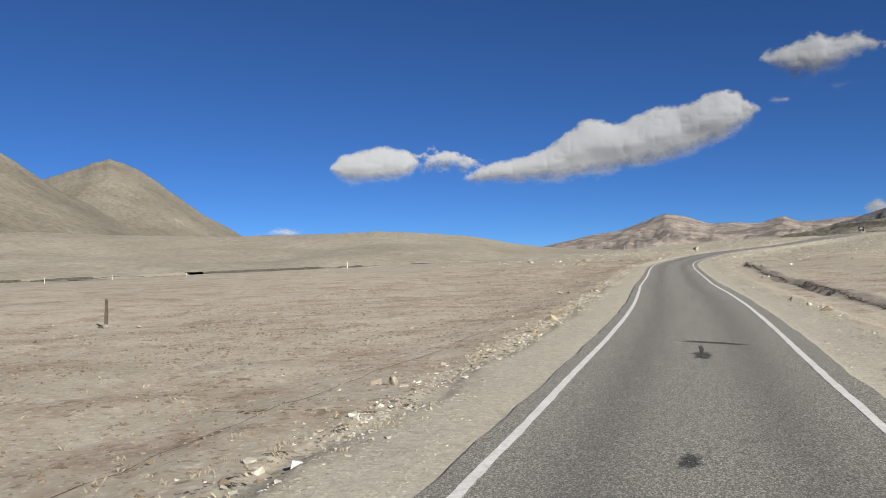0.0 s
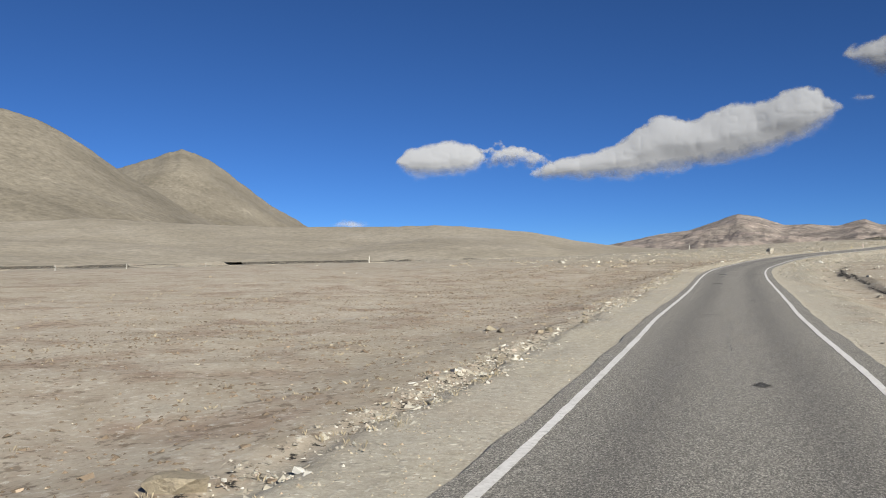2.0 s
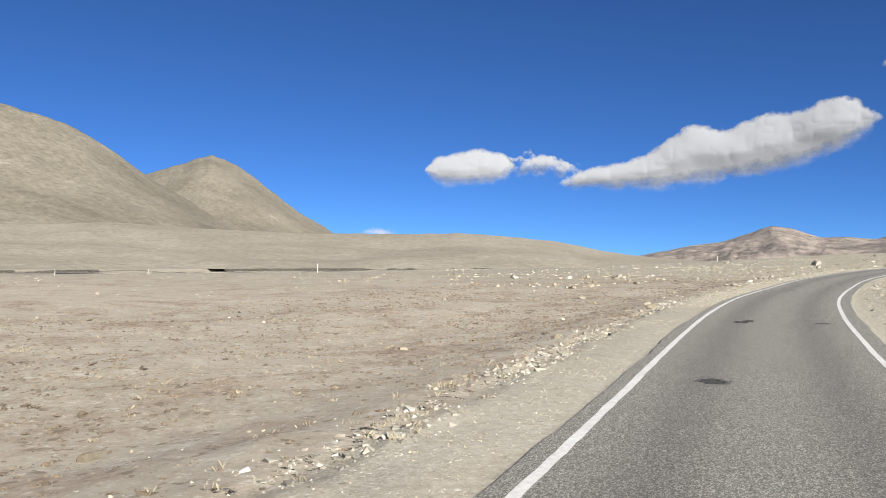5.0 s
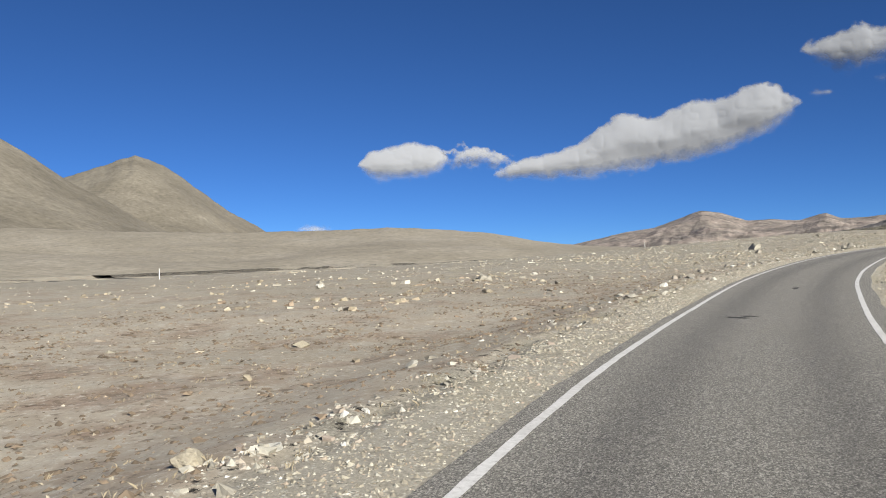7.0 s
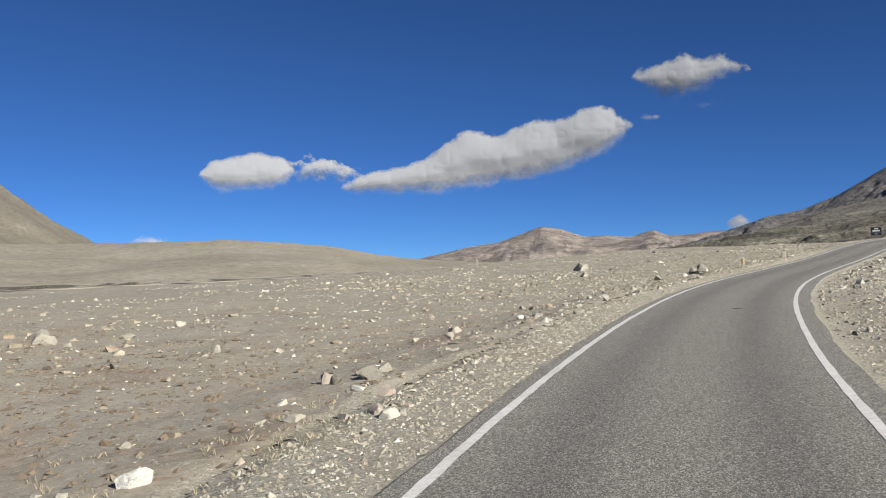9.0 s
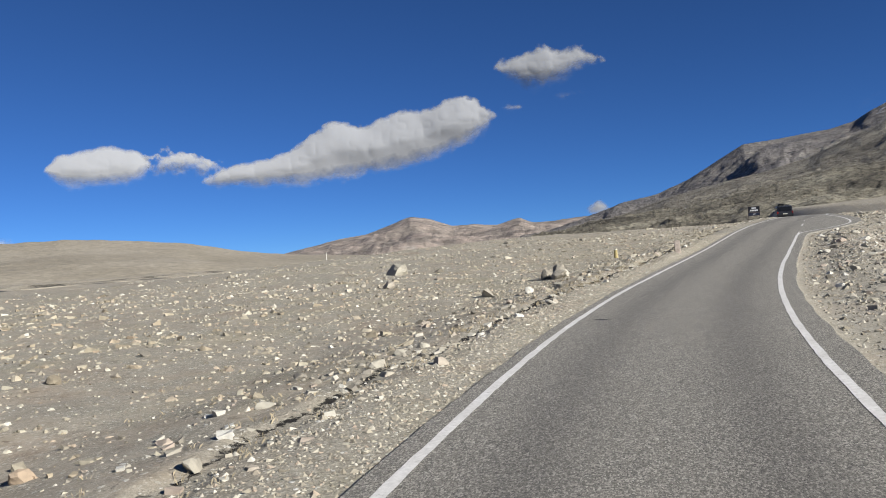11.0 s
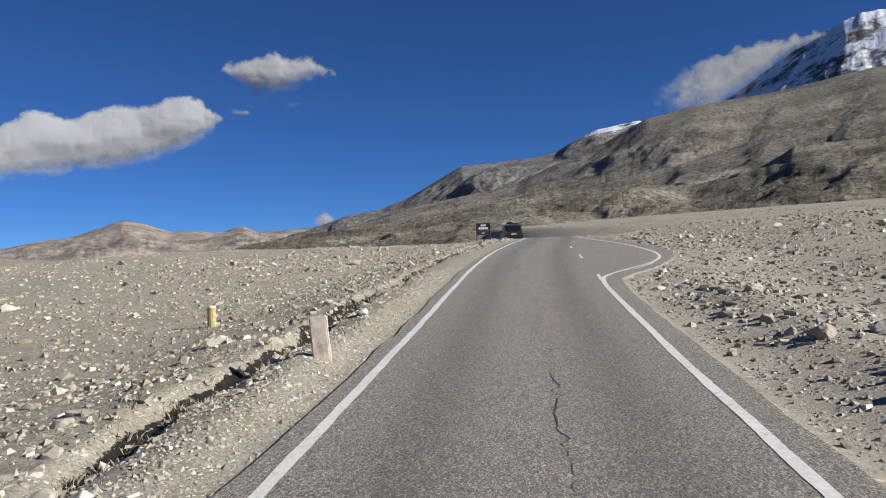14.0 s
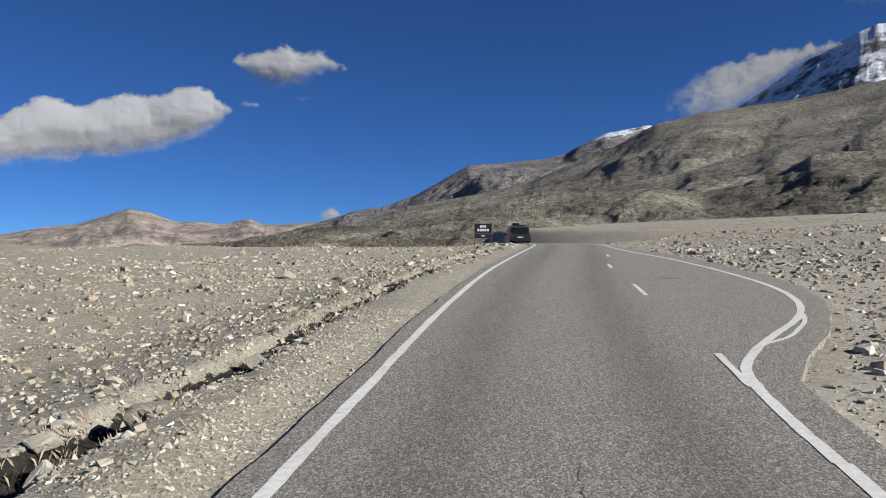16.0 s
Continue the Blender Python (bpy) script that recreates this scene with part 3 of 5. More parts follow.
def mountain(name, origin, crest, distance, foot, back, mat, seed, amp, freq, label, n_az=300, n_r=70, gullies=0.0, category="mountain", floor=-6.0, rubble=0.0, cut=.55, ledges=0.0, rough_crest=.12, spurs=0.0):
    """A range seen from origin: its crest line is given as (azimuth, height angle) in degrees; it rises from foot to distance and falls behind."""
    ox, oy, oz = origin
    az_k = np.array([c[0] for c in crest], float)
    el_k = np.array([c[1] for c in crest], float)
    order = np.argsort(az_k)
    az_k, el_k = az_k[order], el_k[order]
    if az_k[0] < -76:                                 # finer where the range stands ahead of the road
        az = np.concatenate([np.linspace(az_k[0], -71, 41)[:-1], np.linspace(-71, az_k[-1], n_az - 40)])
    else:
        az = np.linspace(az_k[0], az_k[-1], n_az)
    el = np.interp(az, az_k, el_k)
    ker = np.array([1, 2, 1.0]) / 4
    el = np.convolve(np.pad(el, 1, mode="edge"), ker, mode="valid")
    r = np.concatenate([np.linspace(foot, distance, int(n_r * .75)), np.linspace(distance, distance + back, n_r - int(n_r * .75) + 1)[1:]])
    A, Rr = np.meshgrid(np.radians(az), r, indexing="ij")
    x, y = ox - np.sin(A) * Rr, oy + np.cos(A) * Rr
    t = np.clip((Rr - foot) / (distance - foot), 0, 1)
    wk = np.exp(-((az[:, None] - az[None]) / 3.0) ** 2)  # the flanks below the crest line are rounder than it
    el_soft = (wk @ el) / wk.sum(1)
    top = distance * np.tan(np.radians(el_soft[:, None] + (el - el_soft)[:, None] * smooth(.45, 1, t)))
    shape = t ** 1.25
    shape = np.where(Rr > distance, 1 - smooth(0, 1, (Rr - distance) / back) * 1.1, shape)
    n = fbm(x * freq, y * freq, seed, 6, 0.52)
    body = np.sin(np.pi * np.clip(t, 0, 1)) ** 0.8
    z = oz + floor * (1 - t) + (top + 0) * shape + amp * n * body * (top / top.max() + .15)
    if gullies:
        across = np.degrees(A) * gullies
        z = z - amp * cut * body * (ridged(across + 0.6 * n, t * 1.5, seed + 3, 4) - .6) * (top / top.max())
    if rubble:
        z = z + body * (rubble * 1.6 * fbm(x * .05, y * .05, seed + 5, 6, .66) + rubble * 1.3 * (ridged(x * .018 + y * .006, y * .01 - x * .012, seed + 6, 4) - .6))
    if ledges:
        z = z + ledges * body * (ridged(np.degrees(A) * .12 + t * 2.5 + n * .4, t * 5.5 - np.degrees(A) * .07 + n * .4, seed + 12, 5) - .6)
    if spurs:                                         # ridges that fall away steeply on the side turned from the sun
        for period, high, sd_ in ((15.0, 1.0, 40), (5.2, .45, 50)):
            u_ = np.degrees(A) / period + .55 * fbm(t * 2.2 + np.degrees(A) * .03, t * 0 + np.degrees(A) * .05, seed + sd_, 3) + t * .7
            w_ = u_ - np.floor(u_)
            z = z + spurs * high * body * np.where(w_ < .74, (w_ / .74) ** 1.3, 1 - smooth(.74, 1, w_)) * (.3 + 1.2 * vnoise(np.floor(u_) * 1.7, t * 3, seed + sd_ + 2))
    crest_noise = amp * rough_crest * fbm(np.degrees(A) * 1.5, t * 2, seed + 9, 4)
    z = z + crest_noise * smooth(.7, 1, t)
    SURFACE[label] = np.stack([x, y, z], -1)
    me = raw_mesh(name, SURFACE[label].reshape(-1, 3), grid_faces(n_az, len(r))[:, ::-1], mat)
    return tagged(new(name, me), label, category, kind="structure")


HILL = mountain_material("dry beige hill", [(.3, (.24, .212, .16)), (.5, (.28, .248, .19)), (.7, (.32, .287, .228))], .012, grain=.22, bumps=(.6, 1.0), rough=.35)
MTN = mountain_material("olive brown mountain", [(.3, (.15, .132, .098)), (.5, (.195, .172, .13)), (.66, (.225, .20, .152)), (.74, (.34, .30, .235))], .006,
                        streak=(1, 1, .5), grain=.09, bumps=(.7, 3.0), rough=.38)
PINK = mountain_material("bare pinkish mountain", [(.3, (.17, .148, .128)), (.45, (.25, .215, .182)), (.56, (.33, .272, .228)), (.72, (.44, .395, .335))], .008,
                         streak=(1, 1, .2), grain=.03, bumps=(1.0, 10.0), rough=.6)
MORAINE = mountain_material("rocky moraine", [(.32, (.075, .067, .05)), (.44, (.155, .14, .106)), (.54, (.235, .214, .16)), (.7, (.35, .325, .248))], .02,
                            grain=.42, bumps=(1.0, 2.0), rough=.9)
SCREE = mountain_material("grey brown scree slope", [(.3, (.135, .12, .093)), (.45, (.21, .19, .15)), (.58, (.27, .247, .196)), (.75, (.35, .325, .257))], .009,
                          streak=(1, 1, 2.5), snow=(215, 150, .03), grain=.2, bumps=(1.0, 5.0), rough=.85)
SNOWY = mountain_material("snow dusted scree", [(.3, (.12, .115, .12)), (.5, (.20, .185, .17)), (.75, (.33, .30, .25))], .008,
                          streak=(1, 1, 2.5), snow=(132, 190, .022), grain=.12, bumps=(1.0, 6.0), rough=.8)
PEAK = mountain_material("snow covered peak", [(.3, (.07, .068, .072)), (.6, (.16, .152, .148)), (.8, (.25, .235, .22))], .01,
                         snow=(250, 330, .006), grain=.03, bumps=(1.0, 14.0))

W = (13, 42, 2.5)
mountain("backdrop_hill", W, [(100, 3), (60, 3.0), (34, 2.9), (28, 3.3), (24, 3.1), (16, 2.9), (7, 3.0), (4, 3.1), (1, 2.9), (-2.3, 2.6), (-5.4, 2.0), (-8, 1.6), (-11, 1.35), (-14, 1.2), (-19, .8), (-25, .2), (-32, -.6)],
         900, 330, 500, HILL, 101, 7, .006, "long low beige grassy hill across the plain", category="hill", floor=-10.0)
mountain("backdrop_mountain", W, [(110, 9), (60, 11), (45, 11.2), (38, 10.8), (34.6, 10.4), (32.7, 9.95), (31.1, 9.6), (29.4, 8.8), (28, 8.0), (26, 6.5), (24.5, 5.7), (23, 4.9), (21.5, 3.9), (18, 2.2)],
         1900, 950, 900, MTN, 102, 20, .0035, "rounded olive-brown bare mountain", gullies=.2)
mountain("backdrop_mountain", W, [(36, 3), (30, 5.5), (26, 6.5), (24.1, 7.2), (22.6, 7.75), (21.7, 8.1), (20, 7.5), (18, 6.1), (15.7, 4.4), (13.3, 3.0), (10, 1.2)],
         3200, 1700, 900, MTN, 103, 40, .0025, "conical olive-brown bare mountain", gullies=.3)
mountain("backdrop_mountain", (40, 97, 4.5), [(0, .9), (-6, 1.2), (-8, 1.6), (-10, 2.0), (-11.6, 2.35), (-13.4, 2.55), (-15, 3.1), (-16.6, 3.65), (-18, 3.4), (-19.5, 2.85), (-21, 2.85), (-22.8, 2.7), (-23.8, 3.0), (-24.4, 3.1),
                       (-25.3, 2.7), (-27, 2.75), (-29, 2.9), (-36, 3.0)],
         3900, 1500, 600, PINK, 104, 45, .0045, "distant pinkish-brown bare mountains", rough_crest=.05, gullies=.9, cut=.32, n_az=380, n_r=76)
E_ = (50, 112, 5.6)
mountain("backdrop_slope", E_, [(-20, .8), (-24, 1.4), (-26.5, 1.9), (-28.9, 2.7), (-31.2, 3.5), (-34, 4.1), (-36, 4.9), (-37.8, 5.9), (-39.7, 6.95), (-41.3, 7.0), (-44.9, 7.3), (-46.4, 7.6),
                                (-47.5, 8.2), (-49.2, 8.95), (-52, 9.4), (-56, 9.0), (-60, 8)],
         2100, 900, 500, SNOWY, 108, 22, .004, "far grey-brown ridge dusted with snow", n_az=300, n_r=110, rubble=5.0, ledges=16.0, rough_crest=.06, gullies=.5, spurs=18)
mountain("backdrop_slope", E_, [(-20, .6), (-24, 1.1), (-28, 1.9), (-32, 3.0), (-35, 3.9), (-38.3, 4.55), (-41, 5.0), (-43.8, 5.7), (-46.5, 6.8), (-49.9, 8.1), (-52.6, 9.45), (-55.9, 10.1), (-58.5, 10.3), (-61.2, 10.5), (-66.7, 11.3), (-80, 12), (-120, 12), (-150, 9)],
         1500, 420, 500, SCREE, 105, 8, .005, "long grey-brown scree mountainside with snow dusting", n_az=420, n_r=120, rubble=2.2, ledges=9.0, rough_crest=.08, spurs=9)
mountain("backdrop_slope", E_, [(-36, 2.5), (-42, 3.4), (-46, 4.4), (-49, 5.2), (-51.7, 5.7), (-54.2, 6.1), (-56.7, 6.8), (-59.1, 7.4), (-62, 8.1), (-64.9, 8.7), (-67.3, 9.2), (-75, 10), (-100, 10), (-130, 7)],
         800, 360, 260, SCREE, 110, 7, .01, "terraced scree bench below the mountainside", n_az=400, n_r=110, rubble=1.6, ledges=5.0, rough_crest=.06, spurs=8)
mountain("backdrop_moraine", E_, [(-20, 1.0), (-24, 1.5), (-26.5, 1.9), (-28.5, 2.45), (-31.2, 2.8), (-35, 3.1), (-38.3, 3.6), (-41.8, 4.2), (-44.8, 4.9), (-47.7, 5.0), (-49.8, 4.9), (-52.2, 5.1), (-55.2, 4.7), (-58.1, 5.3), (-60.3, 5.9), (-61.9, 6.8), (-63.7, 7.0), (-67.2, 7.0),
                                  (-80, 8), (-120, 8), (-150, 6)],
         430, 225, 260, MORAINE, 106, 7, .02, "bouldery dark moraine ridges at the mountain's foot", n_az=480, n_r=115, floor=-1.0, category="hill", rubble=1.7, ledges=3.0, spurs=2.4)
mountain("backdrop_peak", E_, [(-52, 6), (-55, 8.6), (-57.8, 10.2), (-60.2, 11.7), (-62.2, 12.9), (-63.6, 13.5), (-65.1, 14.3), (-66.3, 14.7), (-67.5, 14.65), (-70, 15.2), (-76, 14), (-84, 10)],
         3900, 2000, 600, PEAK, 107, 60, .004, "steep snow-covered rocky peak", gullies=.5, cut=.5, n_az=320, n_r=90)


# ---- clouds ----
def cloud_material():
    m, nt, bs = material("white cloud", 1.0)
    bs.inputs["Base Color"].default_value = (.41, .42, .435, 1)
    bs.inputs["Specular IOR Level"].default_value = 0
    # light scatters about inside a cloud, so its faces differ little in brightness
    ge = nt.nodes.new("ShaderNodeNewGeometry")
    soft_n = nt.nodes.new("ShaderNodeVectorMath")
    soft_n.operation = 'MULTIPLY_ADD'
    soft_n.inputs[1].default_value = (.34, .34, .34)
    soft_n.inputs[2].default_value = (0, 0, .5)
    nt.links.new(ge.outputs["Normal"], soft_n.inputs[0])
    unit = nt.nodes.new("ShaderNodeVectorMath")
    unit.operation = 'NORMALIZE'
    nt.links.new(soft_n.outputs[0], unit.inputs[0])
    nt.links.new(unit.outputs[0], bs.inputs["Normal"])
    tr = nt.nodes.new("ShaderNodeBsdfTranslucent")
    tr.inputs[0].default_value = (.56, .58, .61, 1)
    mx = nt.nodes.new("ShaderNodeMixShader")
    mx.inputs[0].default_value = 0.28
    nt.links.new(bs.outputs[0], mx.inputs[1])
    nt.links.new(tr.outputs[0], mx.inputs[2])
    # the rim is torn and lets the sky through
    at = nt.nodes.new("ShaderNodeAttribute")
    at.attribute_name = "rim"
    n = noise_node(nt, .012, 8, .65)
    ad = nt.nodes.new("ShaderNodeMath")
    ad.operation = 'MULTIPLY_ADD'
    ad.inputs[1].default_value = 1.45
    lo = nt.nodes.new("ShaderNodeMath")
    lo.operation = 'SUBTRACT'
    lo.inputs[1].default_value = .62
    nt.links.new(n, lo.inputs[0])
    nt.links.new(at.outputs["Fac"], ad.inputs[0])
    nt.links.new(lo.outputs[0], ad.inputs[2])
    cl = nt.nodes.new("ShaderNodeClamp")
    nt.links.new(ad.outputs[0], cl.inputs[0])
    edge = nt.nodes.new("ShaderNodeMath")
    edge.operation = 'MULTIPLY'
    nt.links.new(cl.outputs[0], edge.inputs[0])
    am = nt.nodes.new("ShaderNodeMath")
    am.operation = 'MULTIPLY'
    am.inputs[1].default_value = 4.0
    am.use_clamp = True
    nt.links.new(at.outputs["Fac"], am.inputs[0])
    nt.links.new(am.outputs[0], edge.inputs[1])
    tp = nt.nodes.new("ShaderNodeBsdfTransparent")
    m2 = nt.nodes.new("ShaderNodeMixShader")
    nt.links.new(edge.outputs[0], m2.inputs[0])
    nt.links.new(tp.outputs[0], m2.inputs[1])
    nt.links.new(mx.outputs[0], m2.inputs[2])
    nt.links.new(m2.outputs[0], nt.nodes["Material Output"].inputs[0])
    return m


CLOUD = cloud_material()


def unit_ico(sub):
    bm = bmesh.new()
    bmesh.ops.create_icosphere(bm, subdivisions=sub, radius=1.0)
    bm.verts.ensure_lookup_table()
    v = np.array([p.co[:] for p in bm.verts])
    f = np.array([[q.index for q in p.verts] for p in bm.faces])
    bm.free()
    return v, f


def scatter_mesh(name, centres, sizes, base, mat, rng, squash=(1, 1, 1), rough=0.25, shade=False, turn=True):
    """One mesh of many small lumps, each bent at random out of a base shape."""
    bv, bf = base
    n, k = len(centres), len(bv)
    v = np.repeat(bv[None], n, 0) + rough * (rng.random((n, k, 3)) * 2 - 1)
    v = v * (np.array(squash) * (0.75 + 0.5 * rng.random((n, 1, 3))))
    if turn:
        a = rng.random((n, 1)) * 6.283
        x, y = v[..., 0] * np.cos(a) - v[..., 1] * np.sin(a), v[..., 0] * np.sin(a) + v[..., 1] * np.cos(a)
        tilt = (rng.random((n, 1)) - .5) * .9
        z = v[..., 2] * np.cos(tilt) + x * np.sin(tilt)
        x = x * np.cos(tilt) - v[..., 2] * np.sin(tilt)
        v = np.stack([x, y, z], -1)
    v = v * np.asarray(sizes)[:, None, None] + np.asarray(centres)[:, None, :]
    f = (bf[None] + (np.arange(n) * k)[:, None, None]).reshape(-1, 3)
    return raw_mesh(name, v.reshape(-1, 3), f, mat, shade)


ICO1, ICO2, ICO3 = unit_ico(1), unit_ico(2), unit_ico(3)


def dome_shape(n):
    """A half-buried lump: a ring in the ground and an off-centre top."""
    a = np.arange(n) * 2 * np.pi / n
    v = np.concatenate([np.stack([np.cos(a), np.sin(a), 0 * a - .35], 1), [[.25, .1, .62]]])
    return v, np.array([[k, (k + 1) % n, n] for k in range(n)])


DOME, DOME7 = dome_shape(5), dome_shape(7)
# a half-buried broken stone: four corners in the ground, a tilted three-cornered top
SLAB = (np.array([[1, .1, -.4], [.1, .95, -.4], [-1, .15, -.4], [-.1, -1, -.4], [.62, .12, .5], [-.42, .52, .34], [-.28, -.55, .46]]),
        np.array([[0, 1, 4], [1, 5, 4], [1, 2, 5], [2, 6, 5], [2, 3, 6], [3, 4, 6], [3, 0, 4], [4, 5, 6]]))


def cut_rock(seed, base, cuts=12):
    """A broken stone: a ball with flat faces cut from it."""
    r = np.random.default_rng(seed)
    p = base[0] * np.array([1.1, r.uniform(.75, .95), r.uniform(.6, .85)])
    for _ in range(cuts):
        n = r.normal(size=3)
        n /= np.linalg.norm(n)
        reach = (p @ n).max() * r.uniform(.48, .85)
        p = p - np.maximum(p @ n - reach, 0)[:, None] * n
    return p / np.abs(p).max(), base[1]


CHIPS = [cut_rock(800 + k, ICO2) for k in range(10)]
BLOCK = (np.array([[x, y, z] for x in (-.75, .75) for y in (-.75, .75) for z in (-.7, .7)]),
         np.array([[0, 1, 3], [0, 3, 2], [4, 6, 7], [4, 7, 5], [0, 4, 5], [0, 5, 1], [2, 3, 7], [2, 7, 6], [0, 2, 6], [0, 6, 4], [1, 5, 7], [1, 7, 3]]))


def cloud(label, outline, seed, ragged=0.3, thin=1.0, R=4200.0, step=0.07, bulge=.5, fade=None, turn=0.0, lean=1.0):
    """A cumulus between a lower and an upper line: rows of (azimuth, low, high) in degrees as seen from the road. A lumpy closed body that thins out at its rim."""
    o = np.array(sorted(outline), float)
    deg = np.pi / 180
    pad = .5 + ragged
    az = np.arange(o[0, 0] - pad, o[-1, 0] + pad, step)
    el = np.arange(o[:, 1].min() - pad, o[:, 2].max() + pad, step)
    A, E = np.meshgrid(az, el, indexing="ij")
    wk = np.exp(-((az[:, None] - az[None]) / .45) ** 2)
    wk /= wk.sum(1, keepdims=True)
    lo = np.repeat((wk @ np.interp(az, o[:, 0], o[:, 1]))[:, None], len(el), 1)
    hi = np.repeat((wk @ np.interp(az, o[:, 0], o[:, 2]))[:, None], len(el), 1)
    end = np.minimum(A - o[0, 0], o[-1, 0] - A)
    n1 = .55 * fbm(A * .8, E * .95, seed, 5, .55) + .6 * fbm(A * 2.3, E * 2.6, seed + 7, 5, .55)
    k_ = 5.0                                         # a rounded minimum of the distances to the rim
    soft = fbm(A * .4 + 2, E * .5, seed + 90, 2, .4)
    puff = np.abs(2 * vnoise(A * .75 + 3, E * .95, seed + 95) - 1) + .45 * np.abs(2 * vnoise(A * 1.7, E * 2.0, seed + 96) - 1)
    core = -np.log(np.exp(-k_ * np.clip((hi - E) * .95, -3, 6)) + np.exp(-k_ * np.clip((E - lo) * .85, -3, 6)) + np.exp(-k_ * np.clip(end * .8, -3, 6))) / k_ + .1
    m = core + ragged * (.85 * n1 + .3 * (puff - .6))
    up = np.clip((E - lo) / np.maximum(hi - lo, .1), 0, 1)
    depth = np.sqrt(np.clip(core + .35 * ragged, .0001, 3)) * (.85 - .5 * lean + 1.0 * lean * up ** .8) + np.clip(core * 1.2 + .3, 0, 1) * (.2 * soft + .09 * (puff - .6) * smooth(.1, .7, up))
    depth = np.clip(depth, 0, None)
    depth = depth * R * deg * bulge
    inside = m > -.02
    low = smooth(.2, .75, (hi - E) / np.maximum(hi - lo, .1))
    dens = smooth(-.06, .5 + 1.15 * low, m / thin)
    if fade:
        dens = dens * (.04 + .96 * smooth(fade[0], fade[1], A + 2.0 * n1))

    def place(r):
        return np.stack([30 - np.sin(A * deg) * np.cos(E * deg) * r, 75 + np.cos(A * deg) * np.cos(E * deg) * r, 3.5 + np.sin(E * deg) * r], -1)

    f = grid_faces(len(az), len(el))
    f = f[inside.ravel()[f].all(1)]
    far = R * (1 + turn * (o[-1, 0] - A) * deg)
    front, rear = place(far - depth), place(far + depth * .6 + 2)
    nv = A.size
    V = np.concatenate([front.reshape(-1, 3), rear.reshape(-1, 3)])
    F = np.concatenate([f, f[:, ::-1] + nv])
    used, inv = np.unique(F, return_inverse=True)
    me = raw_mesh("cloud", V[used], inv.reshape(-1, 4), CLOUD)
    da = me.attributes.new("rim", 'FLOAT', 'POINT')
    da.data.foreach_set("value", np.concatenate([dens.ravel(), dens.ravel()])[used].astype(np.float32))
    return tagged(new("cloud", me), label, "cloud", "clouds in the sky")


cloud("small flat-based white cumulus cloud", [(7.4, 6.9, 7.4), (6.2, 6.3, 8.6), (4.5, 6.1, 8.9), (3.0, 6.2, 9.2), (1.4, 6.5, 8.8), (.6, 6.9, 8.1)], 201, .24, 1.1, lean=.95)
cloud("thin shreds of white cloud", [(1.1, 7.0, 8.5), (-.8, 7.0, 8.8), (-1.6, 7.1, 8.7), (-2.8, 6.9, 8.3), (-4.4, 6.8, 8.0)], 202, .8, 1.6)
cloud("long rising grey-white cumulus cloud", [(-2.4, 6.1, 6.8), (-4, 5.9, 7.6), (-6.5, 5.85, 8.15), (-8.5, 5.85, 8.6), (-10.2, 5.95, 9.7), (-11.6, 6.05, 10.65), (-12.6, 6.2, 10.5), (-13.6, 6.35, 10.1), (-16.4, 6.8, 11.1),
                                               (-18.4, 7.2, 11.1), (-20.6, 7.9, 12.0), (-22, 8.6, 11.4), (-23.3, 9.5, 10.5)], 203, .36, 1.2, lean=.95)
cloud("small ragged white cloud", [(-23.0, 13.0, 13.6), (-24.6, 12.1, 14.3), (-26.4, 11.4, 14.95), (-27.6, 11.9, 14.4), (-28.8, 12.4, 14.6), (-29.8, 12.7, 14.2), (-31.0, 12.8, 13.4)], 204, .5, 1.6, lean=.2)
cloud("tiny white cloud shred", [(-23.4, 10.3, 11.0), (-25.5, 10.2, 10.9)], 205, .35, 2.4)
cloud("tiny white cloud shred", [(-27.2, 10.7, 11.5), (-29.4, 10.9, 11.5)], 215, .35, 2.6)
cloud("small white cloud behind the slope", [(-29.0, 2.4, 3.3), (-29.6, 2.4, 3.9), (-30.2, 2.4, 4.05), (-30.8, 2.4, 3.4)], 206, .3, 1.3, R=4400)
cloud("white cloud banked against the snow peak", [(-45.5, 6.8, 8.4), (-48.5, 7.0, 9.6), (-51, 7.4, 10.6), (-54, 8.0, 12.3), (-56.5, 8.6, 13.1), (-58.5, 10.1, 13.5), (-60.5, 11.4, 13.7), (-62.5, 12.6, 13.7), (-63.8, 13.2, 13.7)],
      207, .6, 1.7, R=2150, bulge=.32, fade=(-51.5, -61), turn=.6, lean=-.4)
cloud("thin white cloud over the snow peak", [(-63.8, 15.3, 16.6), (-65.5, 15.0, 17.2), (-67.5, 14.9, 17.5), (-70, 15, 17)], 209, .5, 3.0, R=3600, bulge=.3, turn=.6, lean=-.6)
cloud("low distant white cloud", [(13.3, 2.3, 2.9), (11, 2.3, 3.4), (9, 2.3, 3.2)], 208, .3, 2.5, R=4600)

# ---- scattered stones ----
rng = np.random.default_rng(7)


